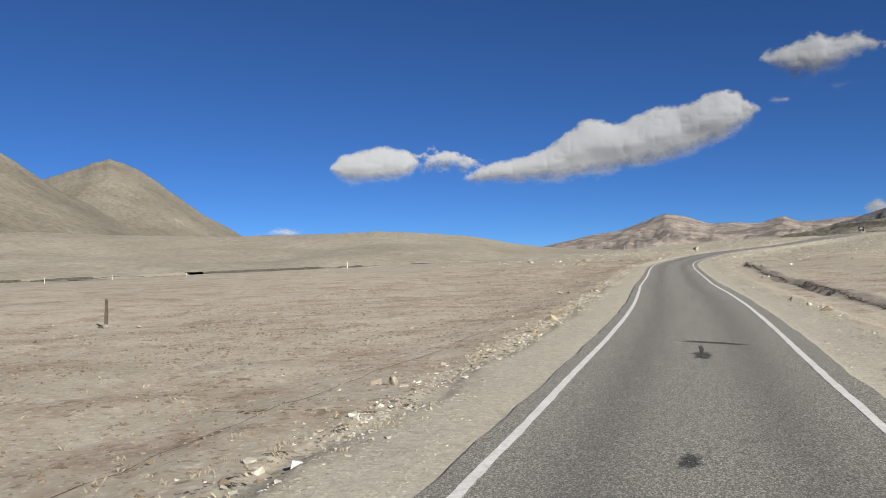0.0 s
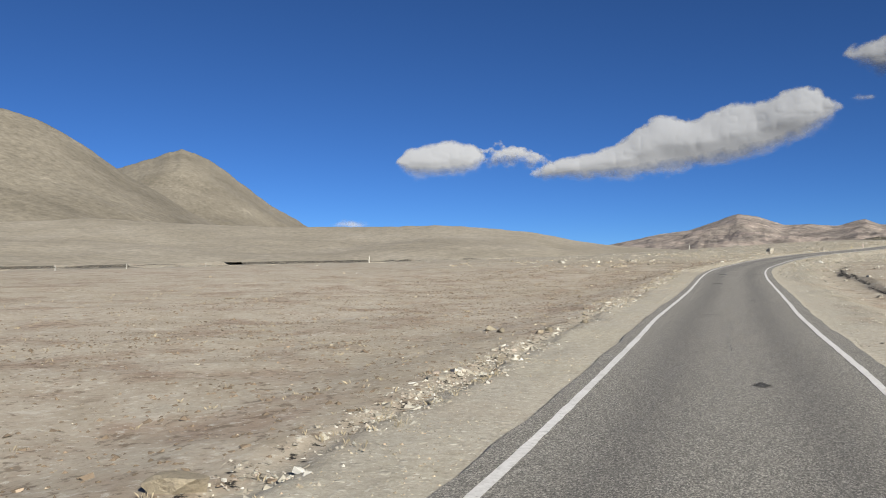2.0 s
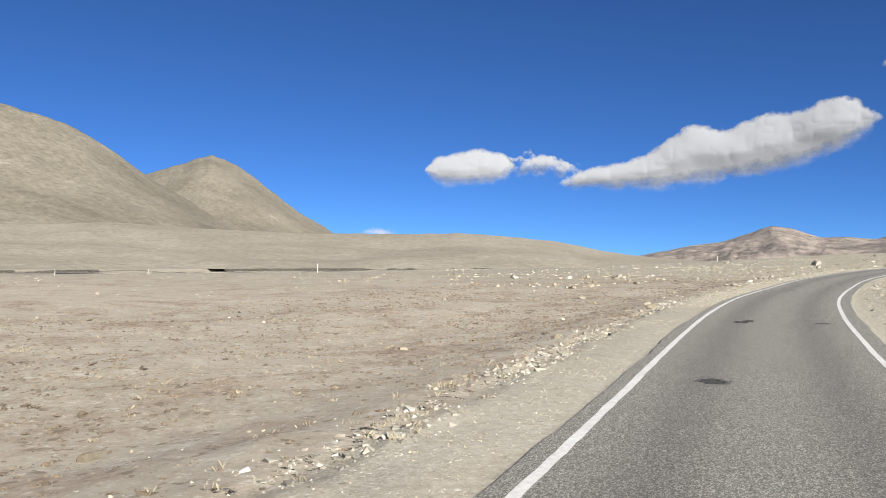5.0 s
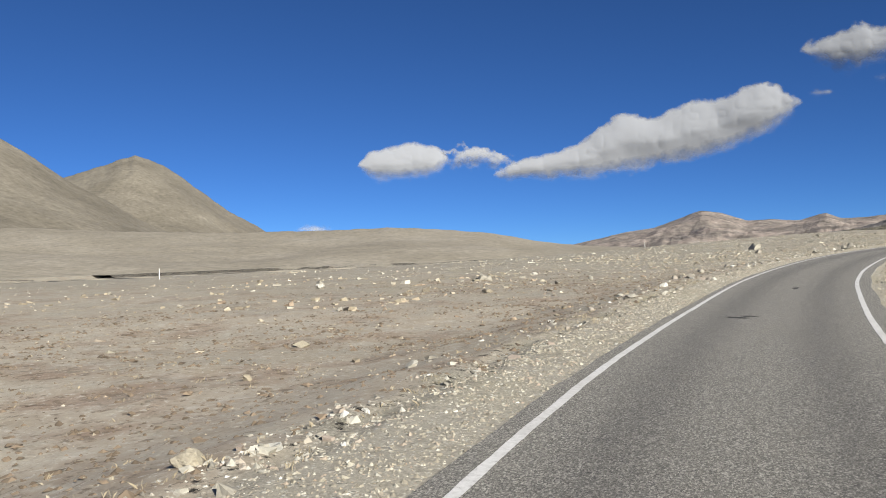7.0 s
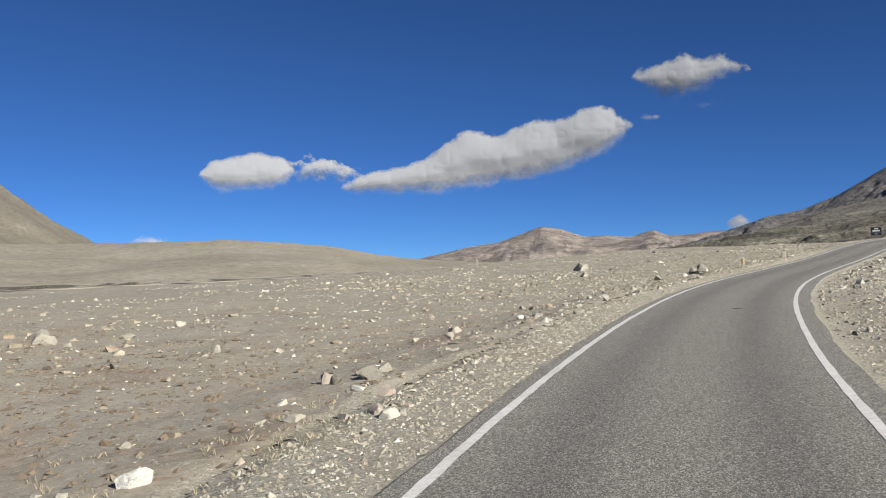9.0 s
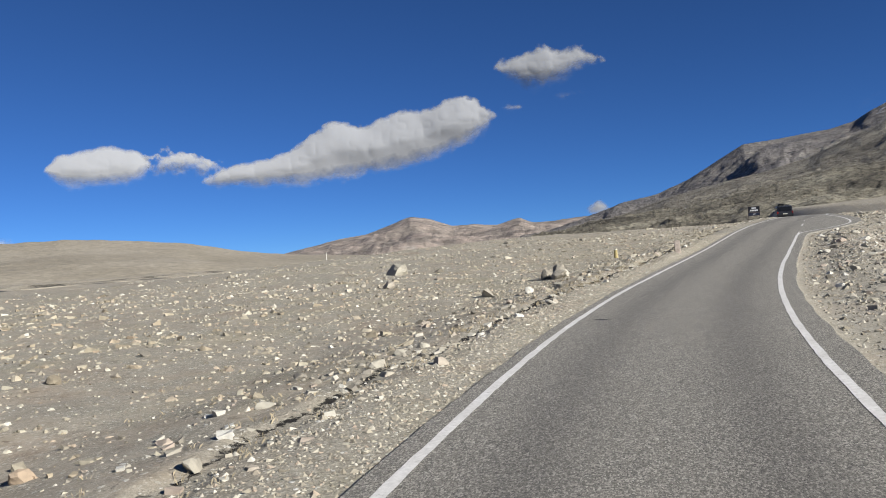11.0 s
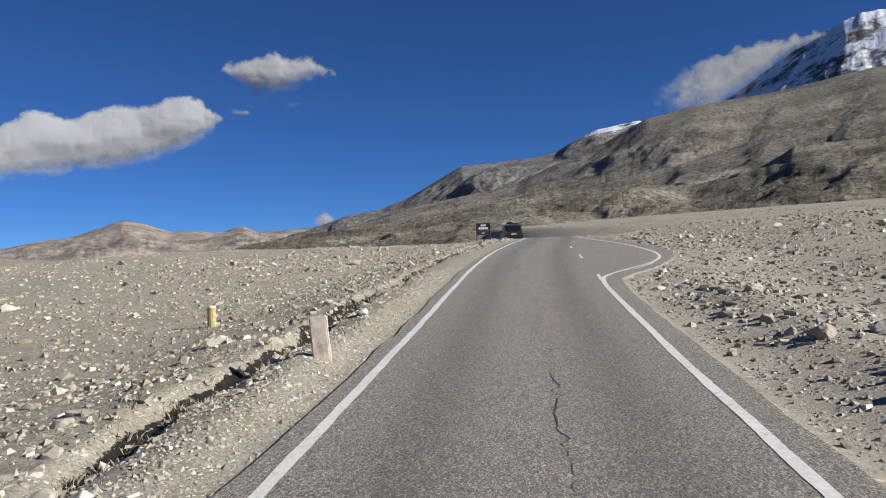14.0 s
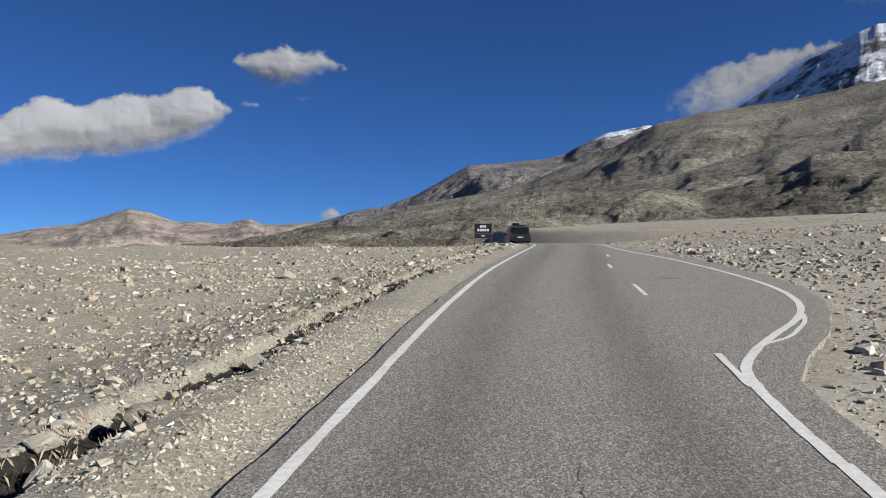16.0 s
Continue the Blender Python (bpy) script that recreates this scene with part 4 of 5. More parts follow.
def stones(name, label, n, s_range, d_range, size, mat, base=ICO1, density=None, sigma=.55, sink=.5, biggest=.45, near=True, flat=.75):
    s = rng.uniform(*s_range, n)
    d = rng.uniform(*d_range, n)
    if density is not None:
        keep = rng.random(n) < density(s, d)
        s, d = s[keep], d[keep]
    z = np.clip(size * np.exp(rng.normal(0, sigma, len(s))), size * .35, biggest)
    z = z * np.interp(s, [35, 80], [.62, 1])
    if base is SLAB:
        z = z * np.interp(np.abs(d), [5, 30], [1, 1.8])
    p = world_at(s, d)
    p[:, 2] += z * (0.5 - sink) * .6
    if base is ICO1:                                  # broken blocks among rounder stones
        big = z > .09
        round_ = rng.random(len(z)) < .6
        kind = rng.integers(0, len(CHIPS), len(z))
        meshes = [scatter_mesh(name, p[~big & ~round_], z[~big & ~round_], BLOCK, mat, rng, (1, .85, .66), .36),
                  scatter_mesh(name, p[~big & round_], z[~big & round_], DOME7, mat, rng, (1, .85, .8), .24)]
        for k, chip_ in enumerate(CHIPS):
            sel = big & (kind == k)
            if near:
                meshes.append(scatter_mesh(name, p[sel], z[sel] * 1.1, chip_, mat, rng, (1, .9, .8), .03))
            elif sel.any():
                meshes.append(scatter_mesh(name, p[sel], z[sel], BLOCK, mat, rng, (1, .85, .66), .3))
        bm = bmesh.new()
        for q in meshes:
            bm.from_mesh(q)
        me = meshes[0]
        bm.to_mesh(me)
        bm.free()
        for q in meshes[1:]:
            bpy.data.meshes.remove(q)
    else:
        me = scatter_mesh(name, p, z, base, mat, rng, (1, .85, flat), .24)
    return tagged(new(name, me), label, "stones", kind="stuff")


def patchy(scale, lo, hi, seed, floor=.05):
    def f(s, d):
        return floor + (1 - floor) * smooth(lo, hi, vnoise(s * scale, d * scale * 1.3, seed) * .6 + vnoise(s * scale * 3, d * scale * 3, seed + 1) * .4)
    return f


def stony(s, d):
    return np.interp(s, [-10, 50, 75, 95, 120], [.07, .1, .16, .5, 1])


stones("ditch_stones", "row of broken pale stones along the ditch", 56000, (-12, 70), (2.75, 4.3), .018, ROCK,
       density=lambda s, d: patchy(.5, .3, .58, 1, .12)(s, d) * np.exp(-((d - 3.4) / .36) ** 2) * np.interp(s, [35, 55], [1, .6]), sigma=.7, biggest=.1)
stones("ditch_stones", "broken pale stones along the ditch", 5200, (70, 165), (2.6, 4.6), .032, ROCK,
       density=lambda s, d: np.interp(s, [70, 90, 104, 125, 140], [.3, .5, .9, .45, .4]) * patchy(.6, .3, .6, 4, .12)(s, d) * np.where((s > 100) & (d > 2.9) & (d < 3.7), .35, 1), sigma=.65, biggest=.17)
stones("ditch_stones", "stones half sunk in the black ditch", 1100, (106, 160), (2.85, 3.7), .034, ROCK, density=patchy(.7, .3, .55, 40, .2), sigma=.6, biggest=.13)
stones("gravel", "fine grey gravel on the road shoulder", 26000, (-10, 66), (1.95, 3.1), .011, DUSTY, DOME, density=patchy(.9, .3, .65, 2, .25), biggest=.04)
stones("gravel", "fine grey gravel on the road shoulder", 40000, (64, 144), (1.9, 3.2), .018, GRAVEL, DOME, sigma=.5, biggest=.05)
stones("gravel", "fine grey gravel on the road shoulder", 26000, (-5, 150), (-3.4, -2.0), .015, GRAVEL, DOME, density=lambda s, d: -d > -right_edge(s) + .03, biggest=.05)
stones("clods", "small dry clods and tufts on the trodden pasture", 80000, (-10, 100), (3.2, 20), .042, SOD, DOME,
       density=lambda s, d: np.interp(d, [3.2, 6, 12, 22], [.35, 1, .8, .35]) * np.interp(s, [70, 95], [1, .5]) * patchy(.28, .32, .6, 68, .12)(s, d), sigma=.5, biggest=.11, flat=.55)
stones("pebbles", "small pale pebbles strewn over the pasture", 40000, (-12, 100), (3.4, 24), .016, DUSTY, DOME,
       density=lambda s, d: np.interp(s, [-10, 50, 80, 95], [.25, .45, .8, 1]) * np.interp(d, [4, 12, 24], [1, .7, .4]) * patchy(.5, .3, .6, 18, .2)(s, d), biggest=.045)
stones("stones", "loose pale stones strewn over the pasture", 15000, (-12, 165), (3.9, 14), .025, DUSTY, density=lambda s, d: stony(s, d) * patchy(.35, .35, .6, 6, .15)(s, d), sigma=.7, biggest=.2)
stones("stones", "loose pale stones strewn over the pasture", 26000, (60, 200), (12, 60), .042, PEBBLE, DOME, density=lambda s, d: stony(s, d) * patchy(.12, .35, .6, 8, .1)(s, d), sigma=.65, biggest=.3)
stones("stones", "low swells of pale broken stone on the pasture", 1600, (80, 130), (11, 30), .065, DUSTY, near=False,
       density=lambda s, d: smooth(.56, .68, vnoise(s * .16, d * .22, 77) * .7 + vnoise(s * .5, d * .6, 78) * .3), sigma=.5, biggest=.25)
stones("stones", "pale boulders strewn over the moraine plain", 9000, (100, 330), (50, 240), .075, ROCK, DOME, density=lambda s, d: np.interp(s, [100, 150], [.2, 1]) * patchy(.04, .45, .65, 10, .02)(s, d), biggest=.6)
stones("stones", "broken stones on the bank beside the road", 13000, (-8, 170), (-9, -2.4), .028, ROCK,
       density=lambda s, d: (-d > -right_edge(s) + .25) * np.interp(s, [-10, 40, 80, 110], [.35, .3, .7, 1.0]) * patchy(.5, .3, .58, 12, .2)(s, d), sigma=.65, biggest=.2)
stones("stones", "heap of broken pale rubble on the verge", 8000, (106, 141), (-7.5, -2.5), .027, ROCK, density=lambda s, d: (-d > -right_edge(s) + .5) * np.exp(-((d + 4.2) / 1.7) ** 2) * np.interp(s, [106, 116, 122, 138, 140], [.1, .4, 1, 1, .4]), sigma=.6, biggest=.15)
stones("stones", "pale stones on the plain beside the road", 30000, (60, 260), (-60, -8), .046, PEBBLE, DOME, density=patchy(.1, .35, .6, 14, .2), sigma=.6, biggest=.4)
stones("stones", "pale boulders on the plain before the moraine", 16000, (150, 420), (-200, 40), .085, ROCK, DOME, density=lambda s, d: (np.abs(d) > 5) * patchy(.03, .35, .6, 16, .15)(s, d), biggest=.5)
stones("pebbles", "pale gravel and pebbles on the stony plain", 150000, (90, 164), (3.3, 32), .024, PEBBLE, SLAB,
       density=lambda s, d: np.interp(s, [90, 100, 112, 120], [.05, .2, .6, 1]) * np.interp(d, [4, 8, 14, 32], [1, .62, .24, .04]) * patchy(.4, .2, .55, 20, .3)(s, d), sigma=.6, biggest=.11, flat=.9)
stones("pebbles", "pale gravel and pebbles beside the road", 120000, (66, 164), (-26, -2.1), .024, PEBBLE, SLAB,
       density=lambda s, d: (-d > -right_edge(s) + .1) * np.interp(s, [66, 95], [.3, 1]) * np.interp(-d, [2, 5, 10, 26], [1, .9, .3, .05]) * patchy(.4, .15, .5, 22, .4)(s, d), sigma=.6, biggest=.11, flat=.9)


stones("stones", "broken stones covering the plain beyond the lay-by", 26000, (138, 215), (-42, -3), .04, PEBBLE, SLAB,
       density=lambda s, d: (-d > -right_edge(s) + .4) * np.interp(-d, [3, 12, 42], [1, .6, .25]) * patchy(.2, .25, .55, 81, .3)(s, d), sigma=.6, biggest=.25, flat=.9)
stones("stones", "broken stones beside the road below the notice board", 9000, (150, 215), (2.4, 16), .04, PEBBLE, SLAB, density=lambda s, d: np.interp(d, [2.4, 16], [1, .4]) * patchy(.25, .25, .55, 83, .3)(s, d), sigma=.6, biggest=.25, flat=.9)


def on_slope(label_of, name, label, n, size, r_lo, r_hi, a_lo, a_hi, biggest):
    """Boulders lying on a mountain's surface."""
    g_ = SURFACE[label_of]
    na, nr = g_.shape[:2]
    i, j = rng.uniform(a_lo * na, a_hi * na - 2, n), rng.uniform(r_lo * nr, r_hi * nr - 2, n)
    keep = rng.random(n) < .15 + .85 * smooth(.45, .62, vnoise(i * .06, j * .15, 61) * .6 + vnoise(i * .2, j * .5, 62) * .4)
    i, j = i[keep], j[keep]
    i0, j0 = i.astype(int), j.astype(int)
    u, v = (i - i0)[:, None], (j - j0)[:, None]
    p = (g_[i0, j0] * (1 - u) + g_[i0 + 1, j0] * u) * (1 - v) + (g_[i0, j0 + 1] * (1 - u) + g_[i0 + 1, j0 + 1] * u) * v
    z = np.clip(size * np.exp(rng.normal(0, .6, len(p))), size * .4, biggest)
    me = scatter_mesh(name, p + np.array([0, 0, .1]) * z[:, None], z, DOME, SLOPEROCK, rng, (1, .9, 1.2), .25)
    return tagged(new(name, me), label, "stones", kind="stuff")


SLOPEROCK = stone_material("grey brown boulders", (.5, .48, .43))
on_slope("bouldery dark moraine ridges at the mountain's foot", "boulders", "grey-brown boulders covering the moraine ridges", 28000, .2, 0, .9, .1, 1, .8)


def to_sd(x, y):
    """Road coordinates of a plan point near the road."""
    sel = (fs > -200) & (fs < 500)
    i = np.flatnonzero(sel)[np.argmin((fx[sel] - x) ** 2 + (fy[sel] - y) ** 2)]
    return fs[i], -math.cos(fth[i]) * (x - fx[i]) - math.sin(fth[i]) * (y - fy[i])


def spot(s, d):
    """The ground point at road coordinates, as a Vector."""
    return Vector([float(v) for v in world_at(s, d)])


def on_plan(x, y):
    return spot(*to_sd(x, y))


# ---- boulders ----
def boulder_mesh(seed, mat):
    p, f = cut_rock(seed, ICO3, 22)
    n = fbm(p[:, 0] * 3 + p[:, 2] * 1.3, p[:, 1] * 3 - p[:, 2], seed, 4, .55)
    return raw_mesh("rock", p * (1 + .13 * n + .05 * fbm(p[:, 0] * 9 - p[:, 2] * 4, p[:, 1] * 9 + p[:, 2] * 5, seed + 1, 3))[:, None], f, mat, False)


BOULDERS = [boulder_mesh(300 + k // 2, (ROCK, DUSTY)[k % 2]) for k in range(24)]


def boulder(s, d, size, label="pale angular boulder lying on the stony ground", sink=.35, flat=1.0, ochre=False):
    k = int(rng.integers(0, len(BOULDERS) // 2)) * 2 + int(s < 75 or ochre)
    size, flat = size * .85, flat * .8
    p = spot(s, d)
    ob = new("rock", BOULDERS[k])
    ob.matrix_world = Matrix.Translation(p + Vector((0, 0, size * (.6 - sink) * flat))) @ pose(0, 0, 0, rng.uniform(-12, 12), rng.uniform(-12, 12), rng.uniform(0, 360)) \
        @ Matrix.Diagonal((size, size, size * flat, 1))
    return tagged(ob, label, "rock", "boulders by the road")


for s, d, r in [(15.6, 3.65, .3), (13.2, 3.5, .22), (2.5, 4.0, .17), (27.3, 3.5, .16), (26.8, 3.62, .12), (30, 3.2, .14), (27.6, 4.6, .16), (28.5, 5.1, .15),
                (65, 3.9, .2), (63.5, 3.5, .24), (90.5, 4.0, .22), (90.9, 4.3, .2), (90.3, 4.5, .2), (91.2, 4.1, .16),
                (90.0, 4.25, .15), (85.8, 3.8, .2), (92.6, 10.2, .22), (94.4, 9.4, .24), (97.3, 5.3, .24), (96.2, 5.0, .18), (99, 4.3, .15), (102, 8.1, .2), (120, 4.1, .2), (119.3, 3.75, .25), (120.3, 6.2, .3), (118.3, 4.4, .27), (126.7, 13.1, .35), (121.1, 3.75, .2),
                (121.8, 3.7, .17), (133.7, 16.6, .75), (141.7, 14.6, .3), (138, 3.05, .24), (137, 3.25, .2), (137.4, 3.55, .16), (134, 2.62, .15), (140.2, 3.0, .18),
                (160, 22.3, .36), (154.9, 8.0, .34), (144.6, 9.8, .2), (130.5, -3.3, .25), (130.6, -4.0, .24), (134, -3.1, .2), (135.5, -3.9, .28), (136.2, -3.4, .2), (15.5, -3.5, .2), (17, -3.6, .15), (20, -3.3, .14)]:
    boulder(s, d, r)
for s, d, r in [(126.1, 6.3, .42), (126.5, 5.95, .46), (125.7, 5.8, .42), (126.2, 5.7, .34)]:
    boulder(s, d, r, "pale block in a heap of broken boulders", .15, 1.2)
for s, d, r in [(95.8, 15.9, .42), (95.7, 15.3, .36), (96.2, 16.4, .3), (90.5, 21.3, .36), (90.0, 20.8, .3), (91.1, 21.8, .25), (97, 14.2, .25), (99.5, 14.8, .22)]:
    boulder(s, d, r, "pale boulder in a small heap on the pasture")
for s, d, r in [(81.3, 3.7, .34), (81.9, 3.9, .24), (63.2, 3.55, .24), (88, 8.5, .24), (74, 9, .22)]:
    boulder(s, d, r, "flat pale slab of rock beside the ditch", .2, .42)
boulder(134.3, 2.72, .24, "ochre flat slab of rock at the edge of the ditch", .3, .5, True)
placed = 0
while placed < 170:
    s, d = rng.uniform(-5, 190), float(rng.choice([-1, 1, 1])) * (3.4 + rng.exponential(9))
    if rng.random() > stony(s, d) * (.5 if d > 0 else .8) or d > 45 or (d < 0 and -d < -right_edge(s) + 1.0):
        continue
    if np.hypot(*(np.array(road_at(s, d)) - (53.6, 125.4))) < 1.2:      # clear of the yellow post
        continue
    boulder(s, d, float(np.clip(.10 * math.exp(rng.normal(0, .45)), .07, .15 + .012 * abs(d))))
    placed += 1


# ---- patches and cracks in the asphalt ----
def stain_material():
    """Tar that thins out and frays towards the rim of its patch."""
    m, nt, bs = material("dark tar stain", .75)
    nt.links.new(ramp(nt, noise_node(nt, 30, 5, .8), [(.35, (.03, .029, .027)), (.6, (.085, .082, .076)), (.7, (.2, .195, .18))]), bs.inputs["Base Color"])
    at = nt.nodes.new("ShaderNodeAttribute")
    at.attribute_name = "rim"
    ad = nt.nodes.new("ShaderNodeMath")
    nt.links.new(at.outputs["Fac"], ad.inputs[0])
    nt.links.new(noise_node(nt, 9, 8, .8), ad.inputs[1])
    fac = ramp(nt, ad.outputs[0], [(.62, white(0)), (.98, white(.75))])
    tp = nt.nodes.new("ShaderNodeBsdfTransparent")
    mx = nt.nodes.new("ShaderNodeMixShader")
    nt.links.new(fac, mx.inputs[0])
    nt.links.new(tp.outputs[0], mx.inputs[1])
    nt.links.new(bs.outputs[0], mx.inputs[2])
    nt.links.new(mx.outputs[0], nt.nodes["Material Output"].inputs[0])
    return m


STAIN = stain_material()


def blotch(label, s, d, ls_, ld, seed, shear=0.0, strength=.62):
    k, q = np.meshgrid(np.linspace(0, 2 * np.pi, 49)[:-1], np.linspace(.04, 1.25, 7), indexing="ij")
    r = q * (1 + .5 * fbm(np.cos(k) * 1.7 + seed, np.sin(k) * 1.7, seed, 4))
    dd = d + ld * r * np.sin(k)
    ss = s + ls_ * r * np.cos(k) + shear * (dd - d)
    x, y = road_at(ss, dd)
    v = np.stack([x, y, road_z(ss) + .004], -1).reshape(-1, 3)
    i, j = np.meshgrid(np.arange(48), np.arange(6), indexing="ij")
    a, b = (i * 7 + j).ravel(), ((i + 1) % 48 * 7 + j).ravel()
    me = raw_mesh("tar_patch", v, np.stack([a, a + 1, b + 1, b], 1), STAIN, False)
    ra = me.attributes.new("rim", 'FLOAT', 'POINT')
    ra.data.foreach_set("value", (strength * (1 - smooth(.25, 1.25, q))).ravel().astype(np.float32))
    ob = new("tar_patch", me)
    ob.parent = road
    return tagged(ob, label)


for k, (s, d, a, b) in enumerate([(5.35, -.13, .6, .17), (6.3, -.12, .7, .06), (-1.4, .08, .3, .12), (21.2, -.32, .22, .12), (49.75, .67, .26, .26), (58.95, .67, .3, .2), (59.3, .5, .3, .14), (59.2, -1.1, .14, .3), (75.7, .6, .16, .2),
                                  (75.95, .36, .14, .2), (75.6, .42, .1, .12),  (83.5, -.13, .3, .1), (111.5, 1.22, .1, .14), (32, .4, .1, .3), (38, -.6, .2, .12), (100, -.4, .1, .14),
                                  (149, -2.2, .1, .35), (161, .5, .12, .4), (157, -.9, .1, .3)]):
    blotch("dark tar repair patch", s, d, a, b, 60 + k, 0.0, .5 if s < 20 else .62)
blotch("dark bar-shaped tar stain", 7.25, -.35, .2, .75, 55, .6, .55)


def crack(s0, s1, d, seed, width=.007):
    s = np.arange(s0, s1, .07)
    dd = d + .10 * fbm(s * .35, s * 0, seed, 3) + .065 * fbm(s * 4.6, s * 0, seed + 1, 3)
    w = width * np.clip(.9 + 1.1 * fbm(s * 1.3, s * 0 + 4, seed + 2, 3), .15, 2.5)
    ribbon("crack", s, dd, w, TAR, .0035, seed, .004)


crack(122.5, 131.5, -.26, 71, .0085)
crack(131, 137.5, -.14, 81, .0085)
crack(24.5, 30.5, .03, 74, .008)
crack(56, 60, -.75, 77, .006)
for k in range(14):
    s = float(rng.uniform(0, 165))
    crack(s, s + rng.uniform(.4, 1.4), float(rng.uniform(-1.3, 1.3)), 500 + 3 * k, .0035)

# ---- marker stone and yellow post ----
STONE = plain("flaking pinkish white limewash", (.52, .44, .37), .9, .35, 9)
YELLOW = plain("faded yellow paint", (.40, .325, .15), .8, .35, 14)
CREAM = plain("chalky cream paint", (.62, .58, .45), .8, .25, 14)
BLACK = plain("black painted board", (.016, .017, .021), .5, .3, 8)
NAVY = plain("dark blue painted board", (.02, .025, .045), .5, .3, 8)
LETTER = plain("white sign paint", (.72, .72, .70), .6, .1, 8)
STEEL = plain("rusty grey steel", (.16, .13, .11), .6, .35, 20, .6)
WOOD = plain("weathered dark wood", (.09, .072, .055), .9, .4, 12)
CONCRETE = plain("whitewashed concrete", (.58, .56, .50), .9, .2, 9)


def box(bm, x, y, z, sx, sy, sz, bevel=0.0, rough=0.0):
    r = bmesh.ops.create_cube(bm, size=1.0)
    vs = r["verts"]
    for v in vs:
        v.co = Vector((v.co.x * sx + x, v.co.y * sy + y, v.co.z * sz + z))
    if bevel:
        es = list({e for v in vs for e in v.link_edges})
        bmesh.ops.bevel(bm, geom=es, offset=bevel, segments=2, affect='EDGES')
    return vs


def chip(bm, amount, seed):
    for v in bm.verts:
        n = noise.noise_vector(v.co * 9 + Vector((seed, 0, 0)))
        v.co += n * amount


def thing(name, label, category, m, group=""):
    ob = new(name)
    ob.empty_display_size = .2
    ob.matrix_world = m
    return tagged(ob, label, category, group)


heading = lambda s: math.degrees(np.interp(s, fs, fth))

bm = bmesh.new()
box(bm, 0, 0, .2, .2, .1, .56, .016)
bmesh.ops.subdivide_edges(bm, edges=bm.edges[:], cuts=2, use_grid_fill=True)
for v in bm.verts:
    v.co.x *= 1 - .06 * (v.co.z - .2)
chip(bm, .008, 3)
me = bpy.data.meshes.new("marker_stone")
bm.to_mesh(me)
bm.free()
me.materials.append(STONE)
marker = new("marker_stone", me)
marker.matrix_world = Matrix.Translation(on_plan(52.06, 118.18)) @ pose(0, 0, 0, 3, -4, heading(130) + 8)
tagged(marker, "flaking limewashed roadside marker stone beside the ditch", "marker stone")

post = thing("yellow_post", "faded yellow boundary post with a cream top standing on stones", "post", Matrix.Translation(on_plan(53.6, 125.4)) @ pose(0, 0, 0, 3, -2, 20))
bm = bmesh.new()
bmesh.ops.create_cone(bm, cap_ends=True, segments=14, radius1=.085, radius2=.08, depth=.42, matrix=Matrix.Translation((0, 0, .17)))
bmesh.ops.bevel(bm, geom=[e for e in bm.edges if abs(e.verts[0].co.z - e.verts[1].co.z) < .01], offset=.008, segments=2, affect='EDGES')
chip(bm, .004, 5)
part("shaft", bm, YELLOW, post)
bm = bmesh.new()
bmesh.ops.create_cone(bm, cap_ends=True, segments=14, radius1=.084, radius2=.07, depth=.03, matrix=Matrix.Translation((0, 0, .393)))
part("cap", bm, CREAM, post, "chalky cream cap")

copy_thing(post, Matrix.Translation(spot(134.95, -7.2)) @ pose(0, 0, 0, -4, 3, 70))

# ---- the notice board ----
sp_ = on_plan(86.9, 155.3)
sign = thing("notice_board", "black metal notice board with rows of white lettering on two posts", "sign", Matrix.Translation(sp_) @ pose(0, 0, 0, 0, 0, -38))
top = 8.42 - sp_.z
for x in (-.5, .5):
    bm = bmesh.new()
    box(bm, x, .03, (top - .2) / 2, .05, .05, top + .3, .006)
    part("post", bm, STEEL, sign)
for name, z0, h, mat in (("upper_board", top - .28, .56, BLACK), ("lower_board", top - .73, .3, NAVY)):
    bm = bmesh.new()
    box(bm, 0, -.012, z0, 1.02, .03, h, .008)
    b_ = part(name, bm, mat, sign)
    rows_ = [(z0 + .12, .4, .13), (z0 - .1, .72, .15)] if h > .4 else [(z0, .26, .05)]
    for zz, wide, tall in rows_:
        n = 5 if wide > .5 else 3 if wide > .3 else 1
        for k in range(n):
            bm = bmesh.new()
            wk = wide / n
            box(bm, -wide / 2 + wk * (k + .5), -.031, zz, wk * .82, .006, tall, .001)
            part("lettering", bm, LETTER, b_, "white lettering bar")
    bm = bmesh.new()
    for sx, sz, cx, cz in ((1.06, .025, 0, z0 + h / 2), (1.06, .025, 0, z0 - h / 2), (.025, h, -.52, z0), (.025, h, .52, z0)):
        box(bm, cx, -.018, cz, sx, .03, sz)
    part("frame", bm, STEEL, b_)


# ---- poles and stakes on the plain ----
def pole(x, y, h, r, mat, label, lean=1.0):
    bm = bmesh.new()
    bmesh.ops.create_cone(bm, cap_ends=True, segments=10, radius1=r, radius2=r * .72, depth=h + .3, matrix=Matrix.Translation((0, 0, h / 2 - .15)))
    bmesh.ops.subdivide_edges(bm, edges=[e for e in bm.edges if abs(e.verts[0].co.z - e.verts[1].co.z) > .5], cuts=4)
    chip(bm, r * .12, h)
    me = bpy.data.meshes.new("pole")
    bm.to_mesh(me)
    bm.free()
    me.materials.append(mat)
    ob = new("pole", me)
    ob.matrix_world = Matrix.Translation(on_plan(x, y)) @ pose(0, 0, 0, lean, lean * .6, 0)
    return tagged(ob, label, "pole", "poles on the plain")


